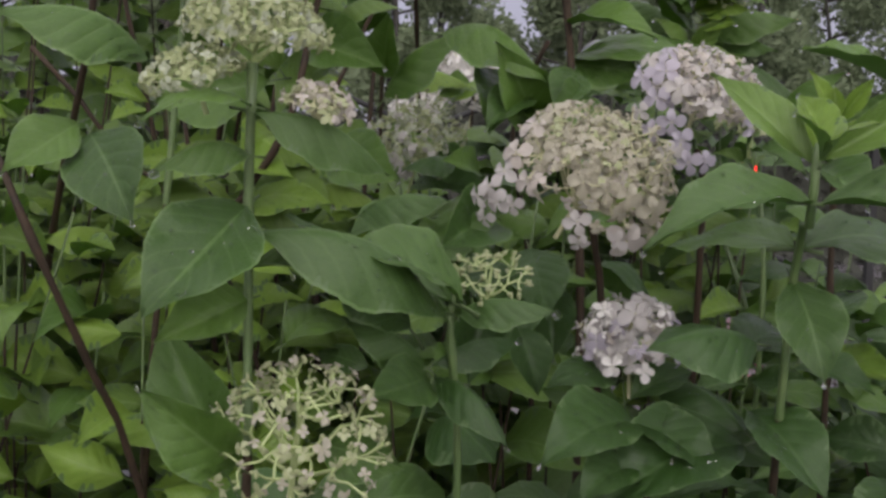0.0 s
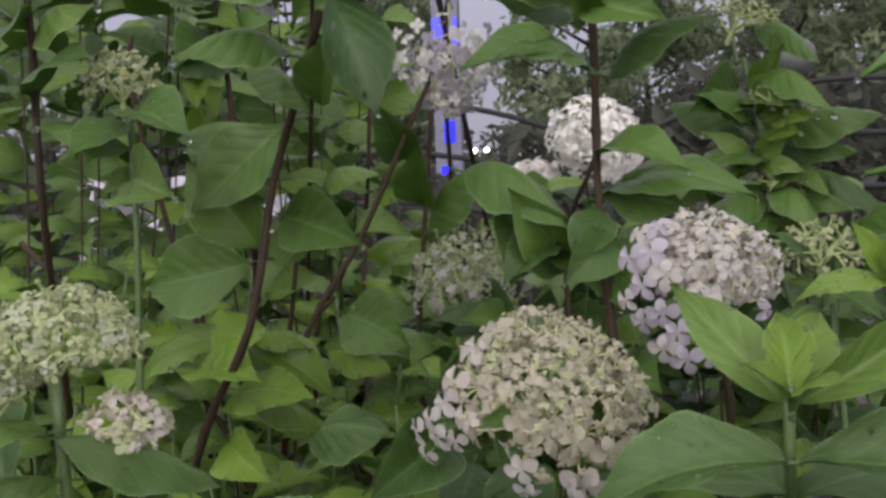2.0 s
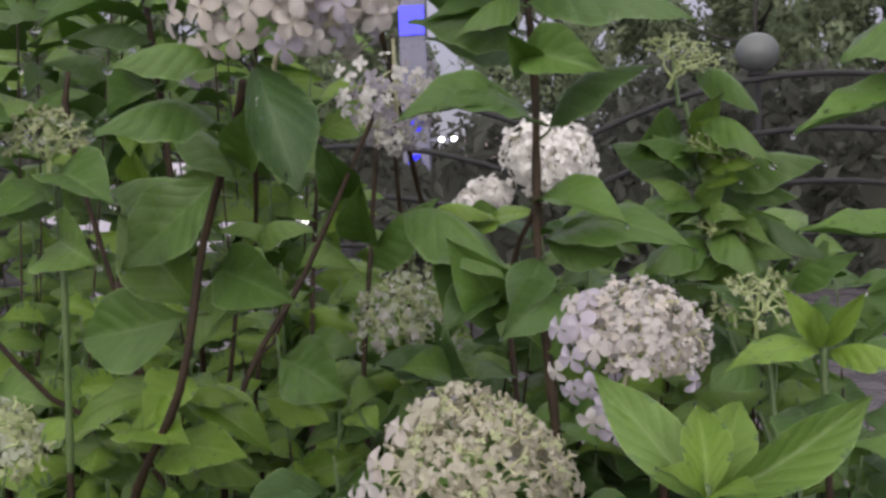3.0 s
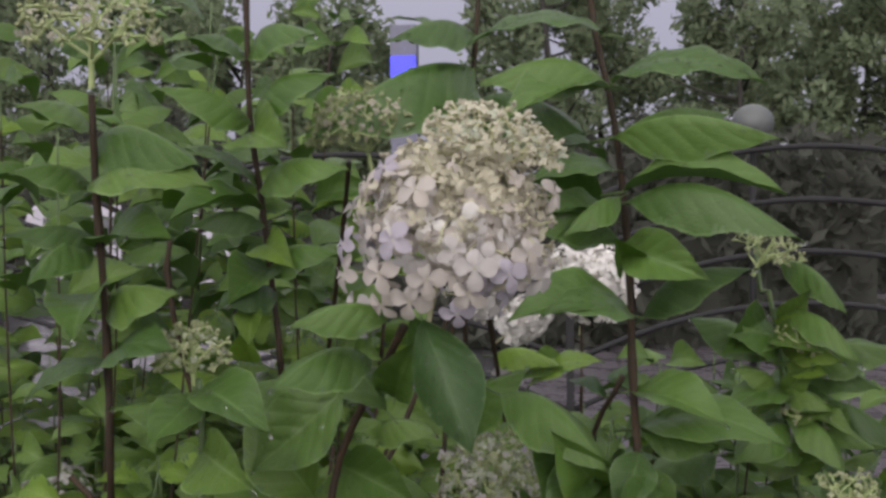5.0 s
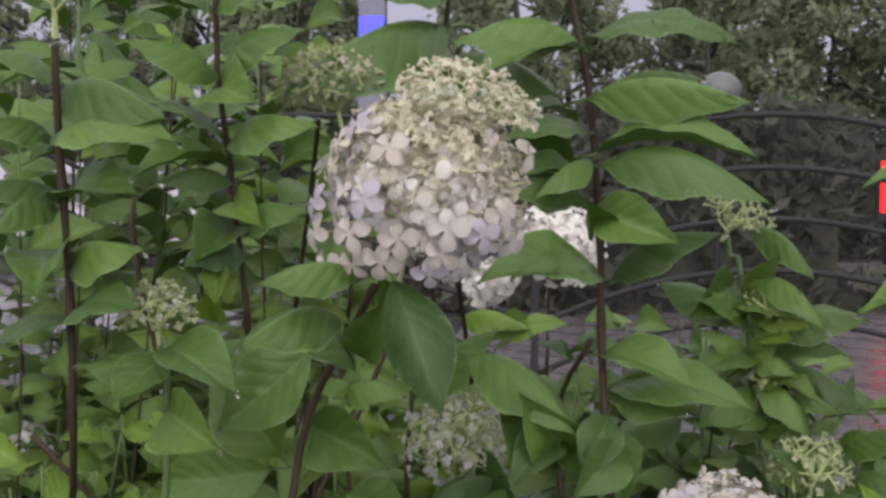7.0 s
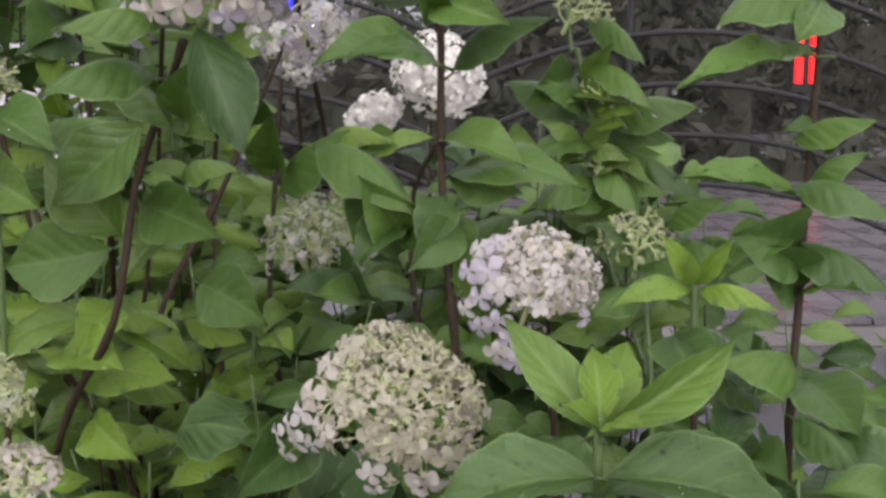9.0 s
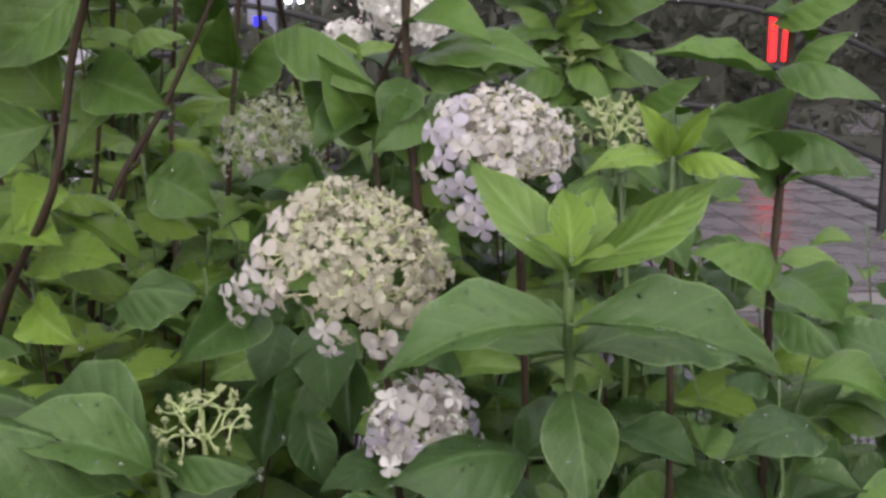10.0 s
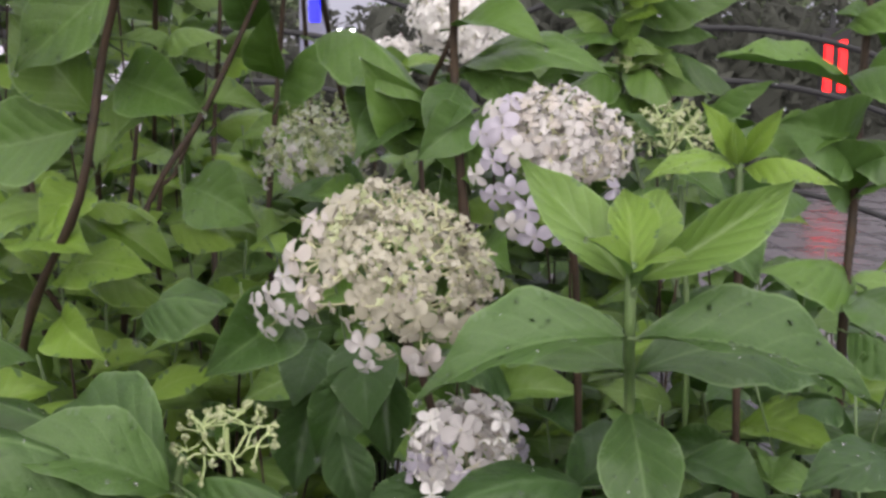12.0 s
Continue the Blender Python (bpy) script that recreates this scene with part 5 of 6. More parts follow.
leaf(THINGS["I"], (-0.347, 1.000, 1.686), (-0.288, 0.920, 1.661), .6, FRONT, "young")
leaf(THINGS["I"], (-0.345, 1.000, 1.626), (-0.417, 0.940, 1.664), .42, TILT, "mature")
leaf(THINGS["I"], (-0.342, 1.000, 1.620), (-0.230, 0.940, 1.639), .5, TILT, "fresh")
leaf(THINGS["I"], (-0.339, 1.000, 1.602), (-0.407, 0.900, 1.589), .36, TILT, "fresh")
leaf(THINGS["I"], (-0.336, 1.000, 1.584), (-0.400, 0.940, 1.584), .4, TILT, "mature")
leaf(THINGS["I"], (-0.333, 1.000, 1.542), (-0.352, 0.920, 1.506), .6, FRONT, "fresh")
leaf(THINGS["I"], (-0.330, 1.000, 1.536), (-0.242, 0.940, 1.555), .5, TILT, "fresh")
leaf(THINGS["I"], (-0.324, 1.000, 1.512), (-0.363, 0.920, 1.503), .5, TILT, "dark")
leaf(THINGS["I"], (-0.360, 1.020, 1.767), (-0.398, 0.940, 1.777), .5, TILT, "mature")
leaf(THINGS["I"], (-0.356, 1.020, 1.767), (-0.264, 0.940, 1.774), .5, TILT, "fresh")
leaf(THINGS["J"], (-0.421, 0.780, 1.661), (-0.451, 0.700, 1.681), .5, TILT, "fresh")
leaf(THINGS["J"], (-0.421, 0.780, 1.659), (-0.297, 0.700, 1.630), .36, TILT, "fresh")
leaf(THINGS["J"], (-0.424, 0.780, 1.617), (-0.468, 0.720, 1.629), .5, TILT, "fresh")
leaf(THINGS["J"], (-0.421, 0.780, 1.617), (-0.288, 0.700, 1.613), .4, TILT, "young")
leaf(THINGS["J"], (-0.419, 0.780, 1.573), (-0.473, 0.720, 1.578), .5, TILT, "mature")
leaf(THINGS["J"], (-0.418, 0.780, 1.563), (-0.329, 0.720, 1.573), .5, TILT, "fresh")
leaf(THINGS["J"], (-0.416, 0.780, 1.524), (-0.405, 0.700, 1.493), .6, FRONT, "fresh")
leaf(THINGS["J"], (-0.414, 0.780, 1.515), (-0.324, 0.720, 1.528), .5, TILT, "young")
leaf(THINGS["J"], (-0.403, 0.760, 1.468), (-0.443, 0.700, 1.448), .5, TILT, "mature")
leaf(THINGS["J"], (-0.403, 0.760, 1.463), (-0.321, 0.700, 1.485), .5, TILT, "mature")
leaf(THINGS["N"], (-0.324, 0.760, 1.441), (-0.345, 0.700, 1.410), .6, FRONT, "fresh")
leaf(THINGS["N"], (-0.321, 0.760, 1.446), (-0.244, 0.700, 1.421), .5, TILT, "fresh")
leaf(THINGS["N"], (-0.327, 0.770, 1.420), (-0.382, 0.720, 1.437), .5, TILT, "fresh")
leaf(THINGS["N"], (-0.321, 0.760, 1.394), (-0.258, 0.700, 1.377), .6, FRONT, "young")
leaf(THINGS["H"], (0.212, 1.090, 1.486), (0.277, 1.020, 1.438), .34, TILT, "fresh")
leaf(THINGS["H"], (0.215, 1.120, 1.539), (0.268, 1.040, 1.487), .34, TILT, "fresh")
leaf(THINGS["H"], (0.211, 1.100, 1.448), (0.147, 1.040, 1.466), .5, TILT, "fresh")
leaf(THINGS["H"], (0.217, 1.100, 1.399), (0.141, 1.040, 1.383), .5, TILT, "fresh")
leaf(THINGS["H"], (0.214, 1.100, 1.473), (0.235, 1.060, 1.512), .5, FRONT, "young")
leaf(THINGS["H"], (0.220, 1.100, 1.362), (0.153, 1.040, 1.331), .5, TILT, "fresh")
leaf(THINGS["H"], (0.223, 1.100, 1.375), (0.265, 1.040, 1.322), .5, TILT, "fresh")
leaf(THINGS["F"], (-0.210, 0.430, 1.256), (-0.262, 0.380, 1.241), .4, TILT, "fresh")
leaf(THINGS["F"], (-0.208, 0.430, 1.253), (-0.130, 0.460, 1.220), .34, TILT, "mature")
leaf(THINGS["F"], (-0.211, 0.440, 1.228), (-0.258, 0.400, 1.216), .42, TILT, "fresh")
leaf(THINGS["F"], (-0.215, 0.450, 1.198), (-0.258, 0.380, 1.137), .6, FRONT, "mature")
leaf(THINGS["F"], (-0.209, 0.450, 1.182), (-0.089, 0.500, 1.127), .42, TILT, "mature")
leaf(THINGS["F"], (-0.212, 0.460, 1.161), (-0.139, 0.500, 1.140), .5, TILT, "fresh")
leaf(THINGS["F"], (-0.214, 0.460, 1.141), (-0.261, 0.420, 1.118), .55, FRONT, "fresh")
leaf(THINGS["F"], (-0.287, 0.500, 1.288), (-0.367, 0.450, 1.308), .5, TILT, "fresh")
leaf(THINGS["F"], (-0.293, 0.520, 1.290), (-0.341, 0.480, 1.294), .5, TILT, "fresh")
leaf(THINGS["F"], (-0.363, 0.600, 1.253), (-0.399, 0.550, 1.214), .6, FRONT, "fresh")
leaf(THINGS["F"], (-0.354, 0.600, 1.245), (-0.306, 0.540, 1.183), .6, FRONT, "mature")
leaf(THINGS["E"], (-0.190, 0.460, 1.115), (-0.155, 0.520, 1.122), .5, TILT, "fresh")
leaf(THINGS["E"], (-0.215, 0.440, 1.044), (-0.264, 0.400, 1.096), .5, FRONT, "fresh")
leaf(THINGS["E"], (-0.229, 0.500, 1.020), (-0.275, 0.500, 1.120), .5, FRONT, "mature")
leaf(THINGS["E"], (-0.172, 0.500, 1.044), (-0.113, 0.480, 1.034), .6, FRONT, "fresh")
leaf(THINGS["K"], (-0.098, 0.545, 1.091), (-0.034, 0.580, 1.107), .36, TILT, "dark")
leaf(THINGS["K"], (-0.096, 0.545, 1.083), (-0.047, 0.500, 1.045), .4, TILT, "dark")
leaf(THINGS["K"], (-0.102, 0.550, 1.090), (-0.162, 0.520, 1.126), .5, TILT, "mature")
leaf(THINGS["K"], (-0.101, 0.550, 1.082), (-0.139, 0.480, 1.079), .5, FRONT, "mature")
# low leaves: shade from the foliage above is put into their dark colour
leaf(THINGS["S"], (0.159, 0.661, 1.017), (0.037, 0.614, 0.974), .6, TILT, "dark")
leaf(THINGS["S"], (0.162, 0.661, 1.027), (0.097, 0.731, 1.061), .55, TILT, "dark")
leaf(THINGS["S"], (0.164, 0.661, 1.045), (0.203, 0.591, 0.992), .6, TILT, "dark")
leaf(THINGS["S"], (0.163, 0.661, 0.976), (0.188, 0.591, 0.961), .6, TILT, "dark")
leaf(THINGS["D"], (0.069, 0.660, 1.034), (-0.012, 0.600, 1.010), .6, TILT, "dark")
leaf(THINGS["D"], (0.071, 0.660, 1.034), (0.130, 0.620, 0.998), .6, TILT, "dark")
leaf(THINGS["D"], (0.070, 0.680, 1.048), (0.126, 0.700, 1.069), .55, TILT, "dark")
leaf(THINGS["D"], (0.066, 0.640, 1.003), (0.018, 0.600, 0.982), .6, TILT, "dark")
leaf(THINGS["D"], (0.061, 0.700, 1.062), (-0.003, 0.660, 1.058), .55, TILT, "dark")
leaf(THINGS["G"], (0.444, 1.020, 1.497), (0.283, 0.940, 1.464), .36, TILT, "fresh", bend=0)
leaf(THINGS["G"], (0.446, 1.030, 1.561), (0.325, 0.950, 1.526), .4, TILT, "fresh")
leaf(THINGS["G"], (0.450, 1.030, 1.555), (0.401, 0.950, 1.507), .5, FRONT, "fresh")
leaf(THINGS["G"], (0.453, 1.040, 1.607), (0.290, 0.960, 1.584), .4, TILT, "fresh")
leaf(THINGS["H"], (0.199, 1.120, 1.477), (0.139, 1.040, 1.446), .5, FRONT, "fresh")
leaf(THINGS["H"], (0.214, 1.100, 1.395), (0.242, 1.060, 1.435), .4, FRONT, "young")
leaf(THINGS["H"], (0.216, 1.100, 1.369), (0.268, 1.060, 1.389), .35, FRONT, "young")
leaf(THINGS["H"], (0.223, 1.100, 1.317), (0.264, 1.060, 1.338), .4, FRONT, "young")
leaf(THINGS["H"], (0.200, 1.100, 1.460), (0.248, 1.040, 1.447), .45, FRONT, "young")
leaf(THINGS["V"], (0.251, 0.990, 1.280), (0.200, 0.950, 1.330), .45, TILT, "mature")
leaf(THINGS["V"], (0.254, 0.990, 1.274), (0.299, 0.930, 1.247), .45, TILT, "mature")
leaf(THINGS["V"], (0.257, 0.990, 1.251), (0.205, 0.930, 1.237), .5, TILT, "fresh")
leaf(THINGS["H"], (0.224, 1.140, 1.395), (0.189, 1.100, 1.377), .4, TILT, "young")
leaf(THINGS["H"], (0.229, 1.120, 1.370), (0.303, 1.060, 1.343), .35, TILT, "fresh")
leaf(THINGS["H"], (0.229, 1.120, 1.351), (0.250, 1.080, 1.327), .4, FRONT, "young")
leaf(THINGS["G"], (0.421, 1.000, 1.361), (0.500, 0.920, 1.333), .45, TILT, "mature")
leaf(THINGS["G"], (0.421, 1.000, 1.301), (0.496, 0.920, 1.263), .5, TILT, "mature")
leaf(THINGS["G"], (0.419, 1.000, 1.307), (0.329, 0.930, 1.272), .45, TILT, "fresh")
leaf(THINGS["G"], (0.422, 1.020, 1.408), (0.489, 0.950, 1.431), .4, TILT, "fresh")
leaf(THINGS["V"], (0.287, 0.990, 1.321), (0.337, 0.930, 1.358), .4, TILT, "fresh")
leaf(THINGS["V"], (0.294, 0.990, 1.297), (0.342, 0.920, 1.291), .45, TILT, "mature")
leaf(THINGS["I"], (-0.337, 0.960, 1.503), (-0.334, 0.930, 1.465), .55, FRONT, "yellow")
leaf(THINGS["I"], (-0.336, 1.000, 1.566), (-0.288, 0.940, 1.541), .5, FRONT, "yellow")
leaf(THINGS["C"], (0.070, 0.970, 1.324), (0.019, 0.920, 1.287), 0.6, FRONT, "mature")
leaf(THINGS["C"], (0.011, 1.020, 1.324), (-0.042, 0.960, 1.284), 0.55, TILT, "mature")
leaf(THINGS["C"], (0.054, 0.980, 1.354), (0.029, 0.930, 1.305), 0.6, FRONT, "mature")
leaf(THINGS["M"], (-0.296, 0.870, 1.180), (-0.193, 0.830, 1.198), 0.5, TILT, "lime")
leaf(THINGS["M"], (-0.298, 0.870, 1.193), (-0.337, 0.850, 1.223), 0.5, TILT, "lime")
leaf(THINGS["M"], (-0.270, 0.870, 1.248), (-0.218, 0.900, 1.232), 0.42, TILT, "lime")
leaf(THINGS["M"], (-0.282, 0.850, 1.157), (-0.225, 0.800, 1.131), 0.55, FRONT, "lime")
leaf(THINGS["d"], (-0.232, 1.000, 1.216), (-0.157, 0.970, 1.199), 0.45, TILT, "lime")
leaf(THINGS["d"], (-0.219, 1.020, 1.254), (-0.132, 0.950, 1.226), 0.6, FRONT, "fresh")
leaf(THINGS["K"], (-0.160, 0.700, 1.191), (-0.087, 0.660, 1.206), 0.5, TILT, "mature")
leaf(THINGS["K"], (-0.113, 0.700, 1.158), (-0.041, 0.660, 1.202), 0.5, TILT, "mature")
leaf(THINGS["M"], (-0.255, 0.860, 1.264), (-0.277, 0.800, 1.229), 0.6, FRONT, "lime")
leaf(THINGS["M"], (-0.308, 0.840, 1.219), (-0.225, 0.780, 1.221), 0.55, TILT, "lime")
leaf(THINGS["M"], (-0.232, 0.880, 1.359), (-0.148, 0.840, 1.331), 0.6, FRONT, "fresh")
leaf(THINGS["J"], (-0.430, 0.780, 1.573), (-0.443, 0.700, 1.538), 0.5, TILT, "fresh")
leaf(THINGS["I"], (-0.349, 1.000, 1.467), (-0.321, 0.970, 1.491), 0.7, FRONT, "lime")
leaf(THINGS["I"], (-0.352, 1.000, 1.440), (-0.350, 0.970, 1.479), 0.7, FRONT, "lime")
leaf(THINGS["C"], (0.047, 1.000, 1.491), (-0.041, 0.930, 1.496), 0.5, TILT, "mature")
leaf(THINGS["C"], (0.048, 1.020, 1.408), (0.135, 0.950, 1.388), 0.5, TILT, "fresh")
leaf(THINGS["H"], (0.214, 1.100, 1.448), (0.265, 1.040, 1.438), 0.4, TILT, "lime")
leaf(THINGS["H"], (0.211, 1.100, 1.466), (0.235, 1.060, 1.488), 0.45, FRONT, "lime")
leaf(THINGS["H"], (0.208, 1.100, 1.399), (0.155, 1.060, 1.428), 0.5, TILT, "young")
leaf(THINGS["H"], (0.211, 1.100, 1.399), (0.258, 1.060, 1.382), 0.5, TILT, "young")
leaf(THINGS["H"], (0.208, 1.100, 1.435), (0.161, 1.060, 1.475), 0.5, TILT, "young")
leaf(THINGS["H"], (0.213, 1.100, 1.447), (0.260, 1.060, 1.460), 0.5, FRONT, "lime")
leaf(THINGS["H"], (0.220, 1.100, 1.431), (0.250, 1.050, 1.424), 0.5, FRONT, "lime")
leaf(THINGS["H"], (0.227, 1.100, 1.395), (0.179, 1.060, 1.376), 0.5, TILT, "young")
leaf(THINGS["H"], (0.231, 1.100, 1.376), (0.279, 1.060, 1.357), 0.45, TILT, "young")
leaf(THINGS["H"], (0.235, 1.100, 1.343), (0.180, 1.060, 1.325), 0.5, TILT, "fresh")
leaf(THINGS["C"], (0.031, 1.060, 1.642), (-0.059, 1.000, 1.625), 0.42, TILT, "mature")
leaf(THINGS["C"], (0.032, 1.060, 1.587), (-0.056, 1.000, 1.589), 0.4, TILT, "mature")
leaf(THINGS["M"], (-0.201, 0.900, 1.383), (-0.135, 0.860, 1.391), 0.55, TILT, "young")
leaf(THINGS["U"], (-0.159, 1.180, 1.174), (-0.059, 1.100, 1.164), 0.5, TILT, "fresh")
leaf(THINGS["U"], (-0.174, 1.180, 1.166), (-0.227, 1.100, 1.197), 0.5, TILT, "young")
leaf(THINGS["U"], (-0.168, 1.180, 1.122), (-0.202, 1.100, 1.120), 0.5, TILT, "lime")
leaf(THINGS["U"], (-0.137, 1.500, 1.389), (-0.031, 1.450, 1.378), 0.45, TILT, "lime")
leaf(THINGS["U"], (-0.086, 1.500, 1.337), (0.027, 1.450, 1.387), 0.45, TILT, "lime")
leaf(THINGS["U"], (-0.034, 1.500, 1.389), (-0.090, 1.450, 1.361), 0.5, FRONT, "young")


leaf(THINGS["C"], (0.024, 1.150, 1.599), (-0.078, 1.100, 1.638), 0.5, FRONT, "dark")
leaf(THINGS["C"], (0.024, 1.150, 1.567), (-0.069, 1.100, 1.588), 0.5, TILT, "mature")
leaf(THINGS["C"], (0.025, 1.150, 1.656), (-0.043, 1.100, 1.670), 0.5, TILT, "mature")
leaf(THINGS["C"], (0.061, 1.060, 1.482), (0.171, 1.000, 1.537), 0.45, TILT, "mature")
leaf(THINGS["G"], (0.468, 1.050, 1.390), (0.405, 1.000, 1.420), 0.5, TILT, "mature")
leaf(THINGS["H"], (0.230, 1.150, 1.427), (0.165, 1.100, 1.463), 0.5, TILT, "fresh")
leaf(THINGS["H"], (0.232, 1.150, 1.433), (0.342, 1.100, 1.440), 0.5, TILT, "fresh")
leaf(THINGS["H"], (0.212, 1.160, 1.424), (0.125, 1.200, 1.470), 0.5, TILT, "mature")
# hanging leaves in the dark colour deepen the shaded hollow below the head
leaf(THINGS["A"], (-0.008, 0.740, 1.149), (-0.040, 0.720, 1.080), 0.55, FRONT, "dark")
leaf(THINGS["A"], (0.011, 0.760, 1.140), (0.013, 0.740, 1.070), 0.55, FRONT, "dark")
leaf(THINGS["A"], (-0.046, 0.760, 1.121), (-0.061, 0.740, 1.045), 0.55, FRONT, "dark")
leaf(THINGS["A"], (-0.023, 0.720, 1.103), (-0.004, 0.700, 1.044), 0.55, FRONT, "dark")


# ---- the rest of the shrub: canes with leaf pairs, and low leaves ----
# in the left thicket, lighter leaf colours make up for missing light
def leafy_cane(x, y, top, seed, first=0.45, long=0.125, label="leafy green hydrangea cane deep in the shrub", kinds=()):
    rnd = random.Random(seed)
    lean = Vector((rnd.uniform(-0.22, 0.22), rnd.uniform(-0.15, 0.15), 0))
    pts = [(x - lean.x, y - lean.y, 0.04), (x - 0.75 * lean.x + rnd.uniform(-0.03, 0.03), y - 0.75 * lean.y, top * 0.33), (x - 0.3 * lean.x + rnd.uniform(-0.04, 0.04), y - 0.3 * lean.y, top * 0.7), (x, y, top)]
    thing = cane("f%d" % seed, pts, 0.0019, 0.0012, label, top - 0.12)
    z, turn = first, rnd.uniform(0, 3.14)
    while z < top:
        k = z / top
        at = Vector((x, y, z)) - lean * (1 - k) * 0.8
        turn += 1.57 + rnd.uniform(-0.4, 0.4)
        for side in (0, math.pi) if rnd.random() < 0.55 else (0, 2.1, 4.2):
            a = turn + side + rnd.uniform(-0.3, 0.3)
            length = long * (0.85 if x < -0.05 and y > 1.0 else 1.0) * rnd.uniform(0.75, 1.2) * (1.0 if z < top - 0.15 else 0.75)
            out = Vector((math.cos(a), math.sin(a), rnd.uniform(-0.25, 0.35))).normalized()
            base = at + out * 0.02
            # low front leaves get the dark kind for the shade that falls there
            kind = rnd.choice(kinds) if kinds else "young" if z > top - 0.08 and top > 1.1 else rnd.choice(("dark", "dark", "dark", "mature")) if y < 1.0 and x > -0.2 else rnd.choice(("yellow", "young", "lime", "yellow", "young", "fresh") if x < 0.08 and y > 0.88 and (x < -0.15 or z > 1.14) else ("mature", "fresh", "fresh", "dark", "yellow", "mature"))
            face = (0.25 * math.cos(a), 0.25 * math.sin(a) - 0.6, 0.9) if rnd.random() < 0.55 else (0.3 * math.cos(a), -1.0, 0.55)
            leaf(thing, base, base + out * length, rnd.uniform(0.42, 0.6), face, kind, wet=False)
        z += rnd.uniform(0.045, 0.065) if x < -0.05 and y > 1.0 else rnd.uniform(0.06, 0.085)


def top_of(x, y):
    """How high the shrub grows over a spot of the bed."""
    if y < 0.85:
        return 0.98 - 0.1 * abs(x)
    if y < 1.2:
        return 1.06 if x > -0.5 else 1.25
    if x > 0.42:
        return 1.08
    if x > 0.05 and 1.24 < y < 1.7:
        return 1.37
    if x > 0.14:
        return 1.2 if y < 1.5 else 1.34
    if x > -0.32:
        return 1.12 if y < 1.24 else 1.3
    return 1.22 if y < 1.3 else 1.42 if y < 1.54 else 1.74 if y < 1.72 else 2.02


filler = random.Random(77)
count = 0
for y, x0, x1, step in ((0.58, 0.05, 0.5, 0.1), (0.70, -0.7, 0.5, 0.13), (0.88, -0.85, 0.65, 0.14), (1.08, -1.0, 0.8, 0.14), (1.22, -1.1, -0.1, 0.11), (1.3, -0.1, 0.85, 0.11), (1.45, -1.25, 0.1, 0.12), (1.62, -1.35, 0.95, 0.15), (1.8, -1.5, 0.5, 0.2)):
    x = x0
    while x < x1:
        cx, cy = x + filler.uniform(-0.05, 0.05), y + filler.uniform(-0.08, 0.08)
        leafy_cane(cx, cy, top_of(cx, cy) + filler.uniform(-0.1, 0.08), 100 + count, first=0.5)
        count += 1
        x += step

# the leafy thicket behind the left-hand canes
for y, x0, x1, step in ((1.32, -0.8, -0.12, 0.075), (1.5, -0.95, -0.12, 0.085), (1.68, -1.0, -0.2, 0.1), (1.85, -1.1, -0.3, 0.12), (2.05, -1.2, -0.5, 0.14)):
    x = x0
    while x < x1:
        cx, cy = x + filler.uniform(-0.03, 0.03), y + filler.uniform(-0.05, 0.05)
        leafy_cane(cx, cy, 1.16 + 0.5 * (cy - 1.3) + filler.uniform(-0.06, 0.06), 100 + count, first=0.9, long=0.11)
        count += 1
        x += step

# yellow-green young canes in front of the thicket; leaf colour raised for missing light
for cx, cy, top in ((-0.43, 1.0, 1.26), (-0.37, 0.92, 1.2), (-0.34, 1.08, 1.3), (-0.29, 0.98, 1.19), (-0.25, 1.1, 1.27), (-0.22, 1.0, 1.14), (-0.5, 1.1, 1.3), (-0.31, 0.86, 1.12), (-0.46, 0.9, 1.18)):
    leafy_cane(cx, cy, top, 100 + count, first=0.9, long=0.085, label="young hydrangea cane with small bright green leaves", kinds=("lime", "lime", "yellow", "young"))
    count += 1

for cx, cy, top in ((-0.40, 1.02, 1.33), (-0.16, 1.02, 1.2), (-0.33, 0.95, 1.26), (-0.27, 1.04, 1.24), (-0.37, 0.83, 1.1), (-0.24, 0.88, 1.1), (-0.55, 1.0, 1.28), (-0.52, 0.92, 1.2)):
    leafy_cane(cx, cy, top, 100 + count, first=0.92, long=0.095, label="young hydrangea cane with small bright green leaves", kinds=("lime", "lime", "yellow", "young"))
    count += 1

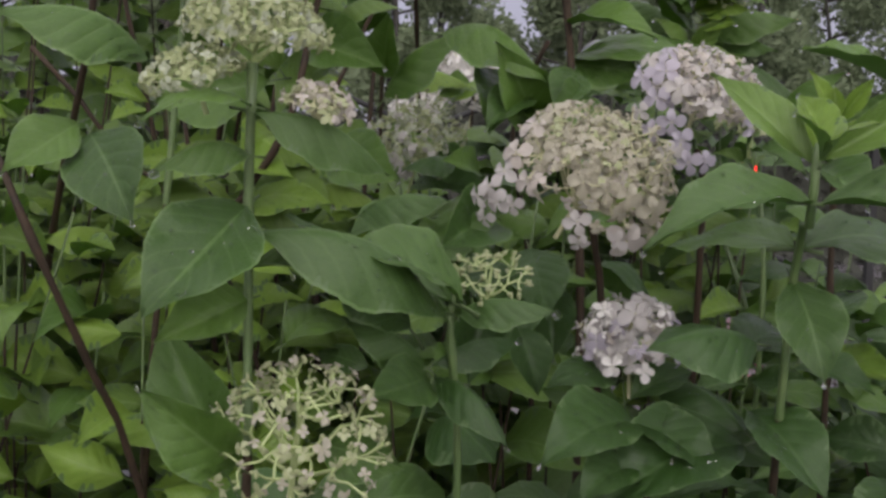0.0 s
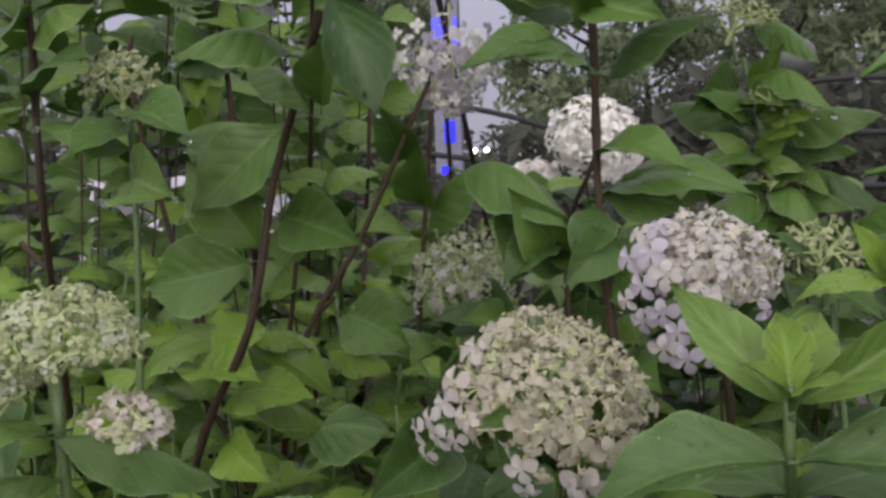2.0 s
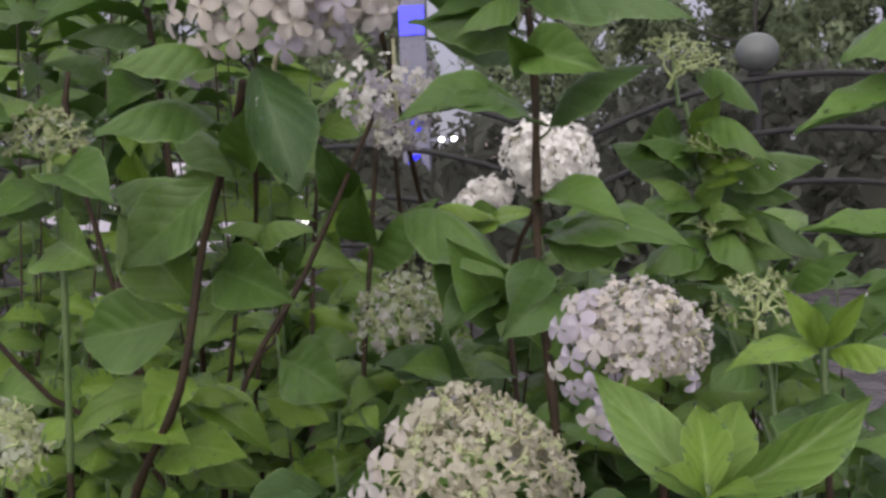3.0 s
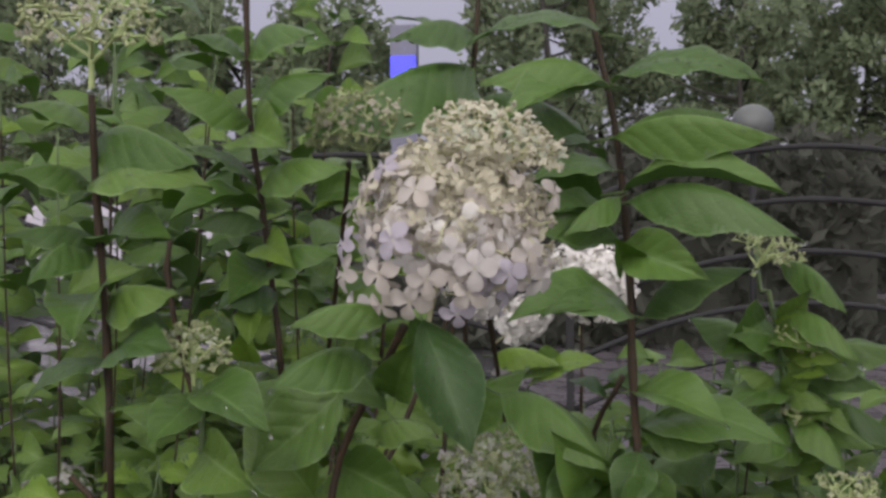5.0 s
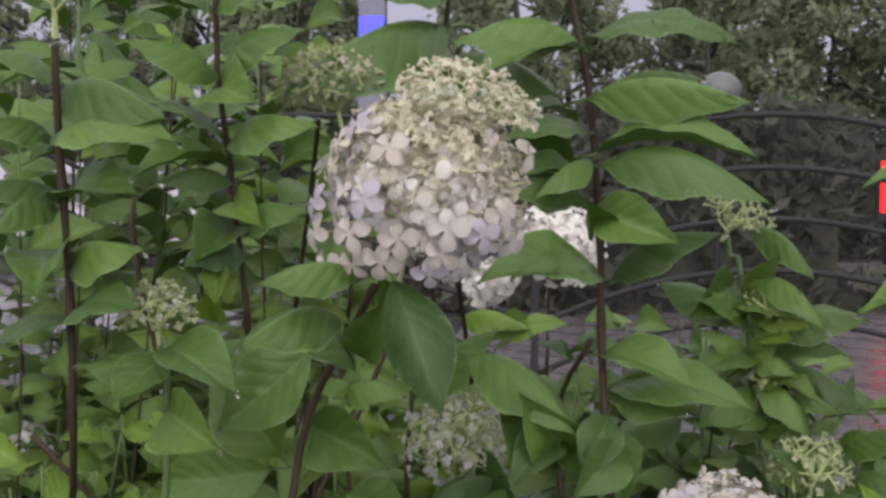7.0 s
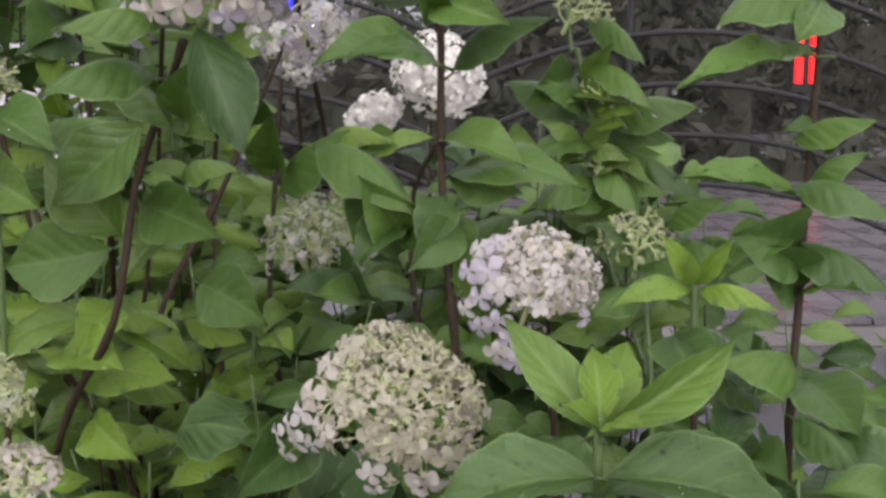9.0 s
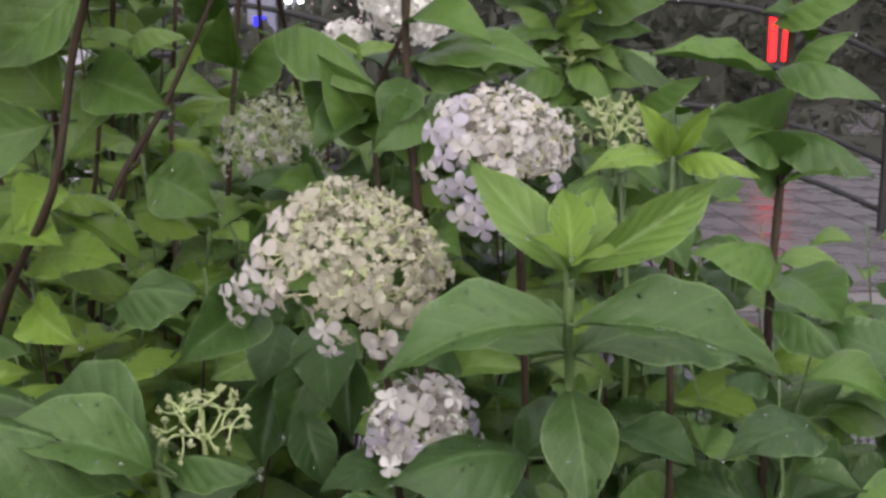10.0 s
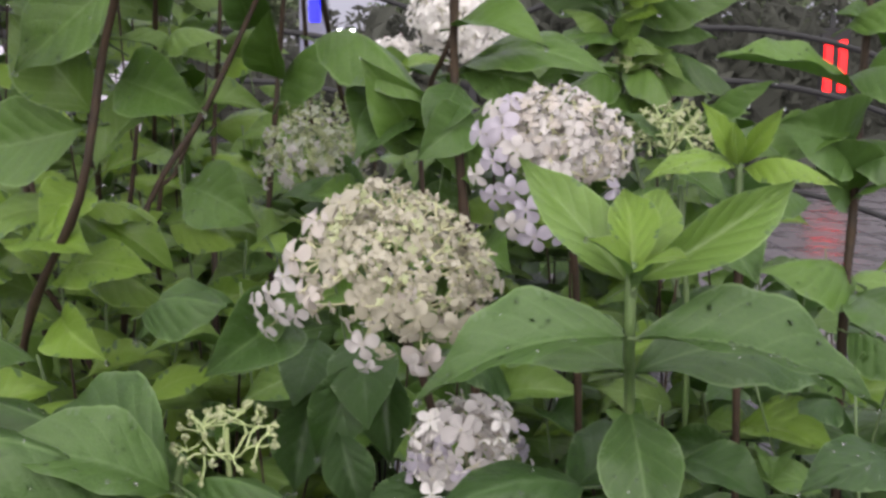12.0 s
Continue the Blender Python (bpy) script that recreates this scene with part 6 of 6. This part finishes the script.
# slender bright shoots round the bud sprays
for cx, cy, top in ((0.17, 1.16, 1.36), (0.21, 1.22, 1.44), (0.26, 1.14, 1.38), (0.3, 1.2, 1.33), (0.24, 1.26, 1.32), (0.14, 1.25, 1.3), (0.29, 1.08, 1.28)):
    leafy_cane(cx, cy, top, 100 + count, first=0.95, long=0.075, label="slender hydrangea shoot with small light green leaves", kinds=("young", "young", "yellow", "fresh"))
    count += 1

# tall canes that close the upper part of the shrub
for cx, cy, top in ((-0.78, 1.25, 1.84), (-0.68, 1.4, 1.88), (-0.6, 1.22, 1.86), (-0.52, 1.36, 1.9), (-0.46, 1.22, 1.84), (-0.41, 1.38, 1.88), (-0.62, 1.1, 1.7)):
    leafy_cane(cx, cy, top, 100 + count, first=1.5, long=0.12, label="tall leafy hydrangea cane with broad green leaves", kinds=("mature", "fresh", "young", "fresh"))
    count += 1

# leafy canes behind the stout red-brown one
for cx, cy, top in ((0.03, 1.4, 1.36), (0.1, 1.34, 1.4), (0.18, 1.42, 1.42), (0.26, 1.34, 1.4), (0.34, 1.44, 1.38), (0.4, 1.34, 1.3)):
    leafy_cane(cx, cy, top, 100 + count, first=1.05, long=0.11, label="leafy hydrangea cane behind the stout brown one", kinds=("mature", "fresh", "dark", "mature"))
    count += 1

# leafy canes behind the wide cream head
for cx, cy, top in ((-0.11, 1.03, 1.2), (-0.065, 0.95, 1.2), (-0.03, 1.04, 1.23), (0.02, 0.97, 1.22), (0.06, 1.04, 1.2), (-0.15, 0.95, 1.17)):
    leafy_cane(cx, cy, top, 100 + count, first=1.02, long=0.095, label="leafy hydrangea cane behind the wide cream head", kinds=("fresh", "mature", "young", "fresh"))
    count += 1

# leafy canes at the side of the path
for cx, cy, top in ((0.32, 0.9, 1.1), (0.39, 0.84, 1.1), (0.46, 0.93, 1.14), (0.53, 0.86, 1.12), (0.36, 1.04, 1.15), (0.6, 0.98, 1.16), (0.24, 0.9, 1.07), (0.43, 1.12, 1.17), (0.3, 1.15, 1.16)):
    leafy_cane(cx, cy, top, 100 + count, first=0.8, long=0.105, label="leafy green hydrangea cane at the edge of the bed", kinds=("dark", "dark", "mature", "fresh"))
    count += 1

# ---- paving slabs, last ----
paving()
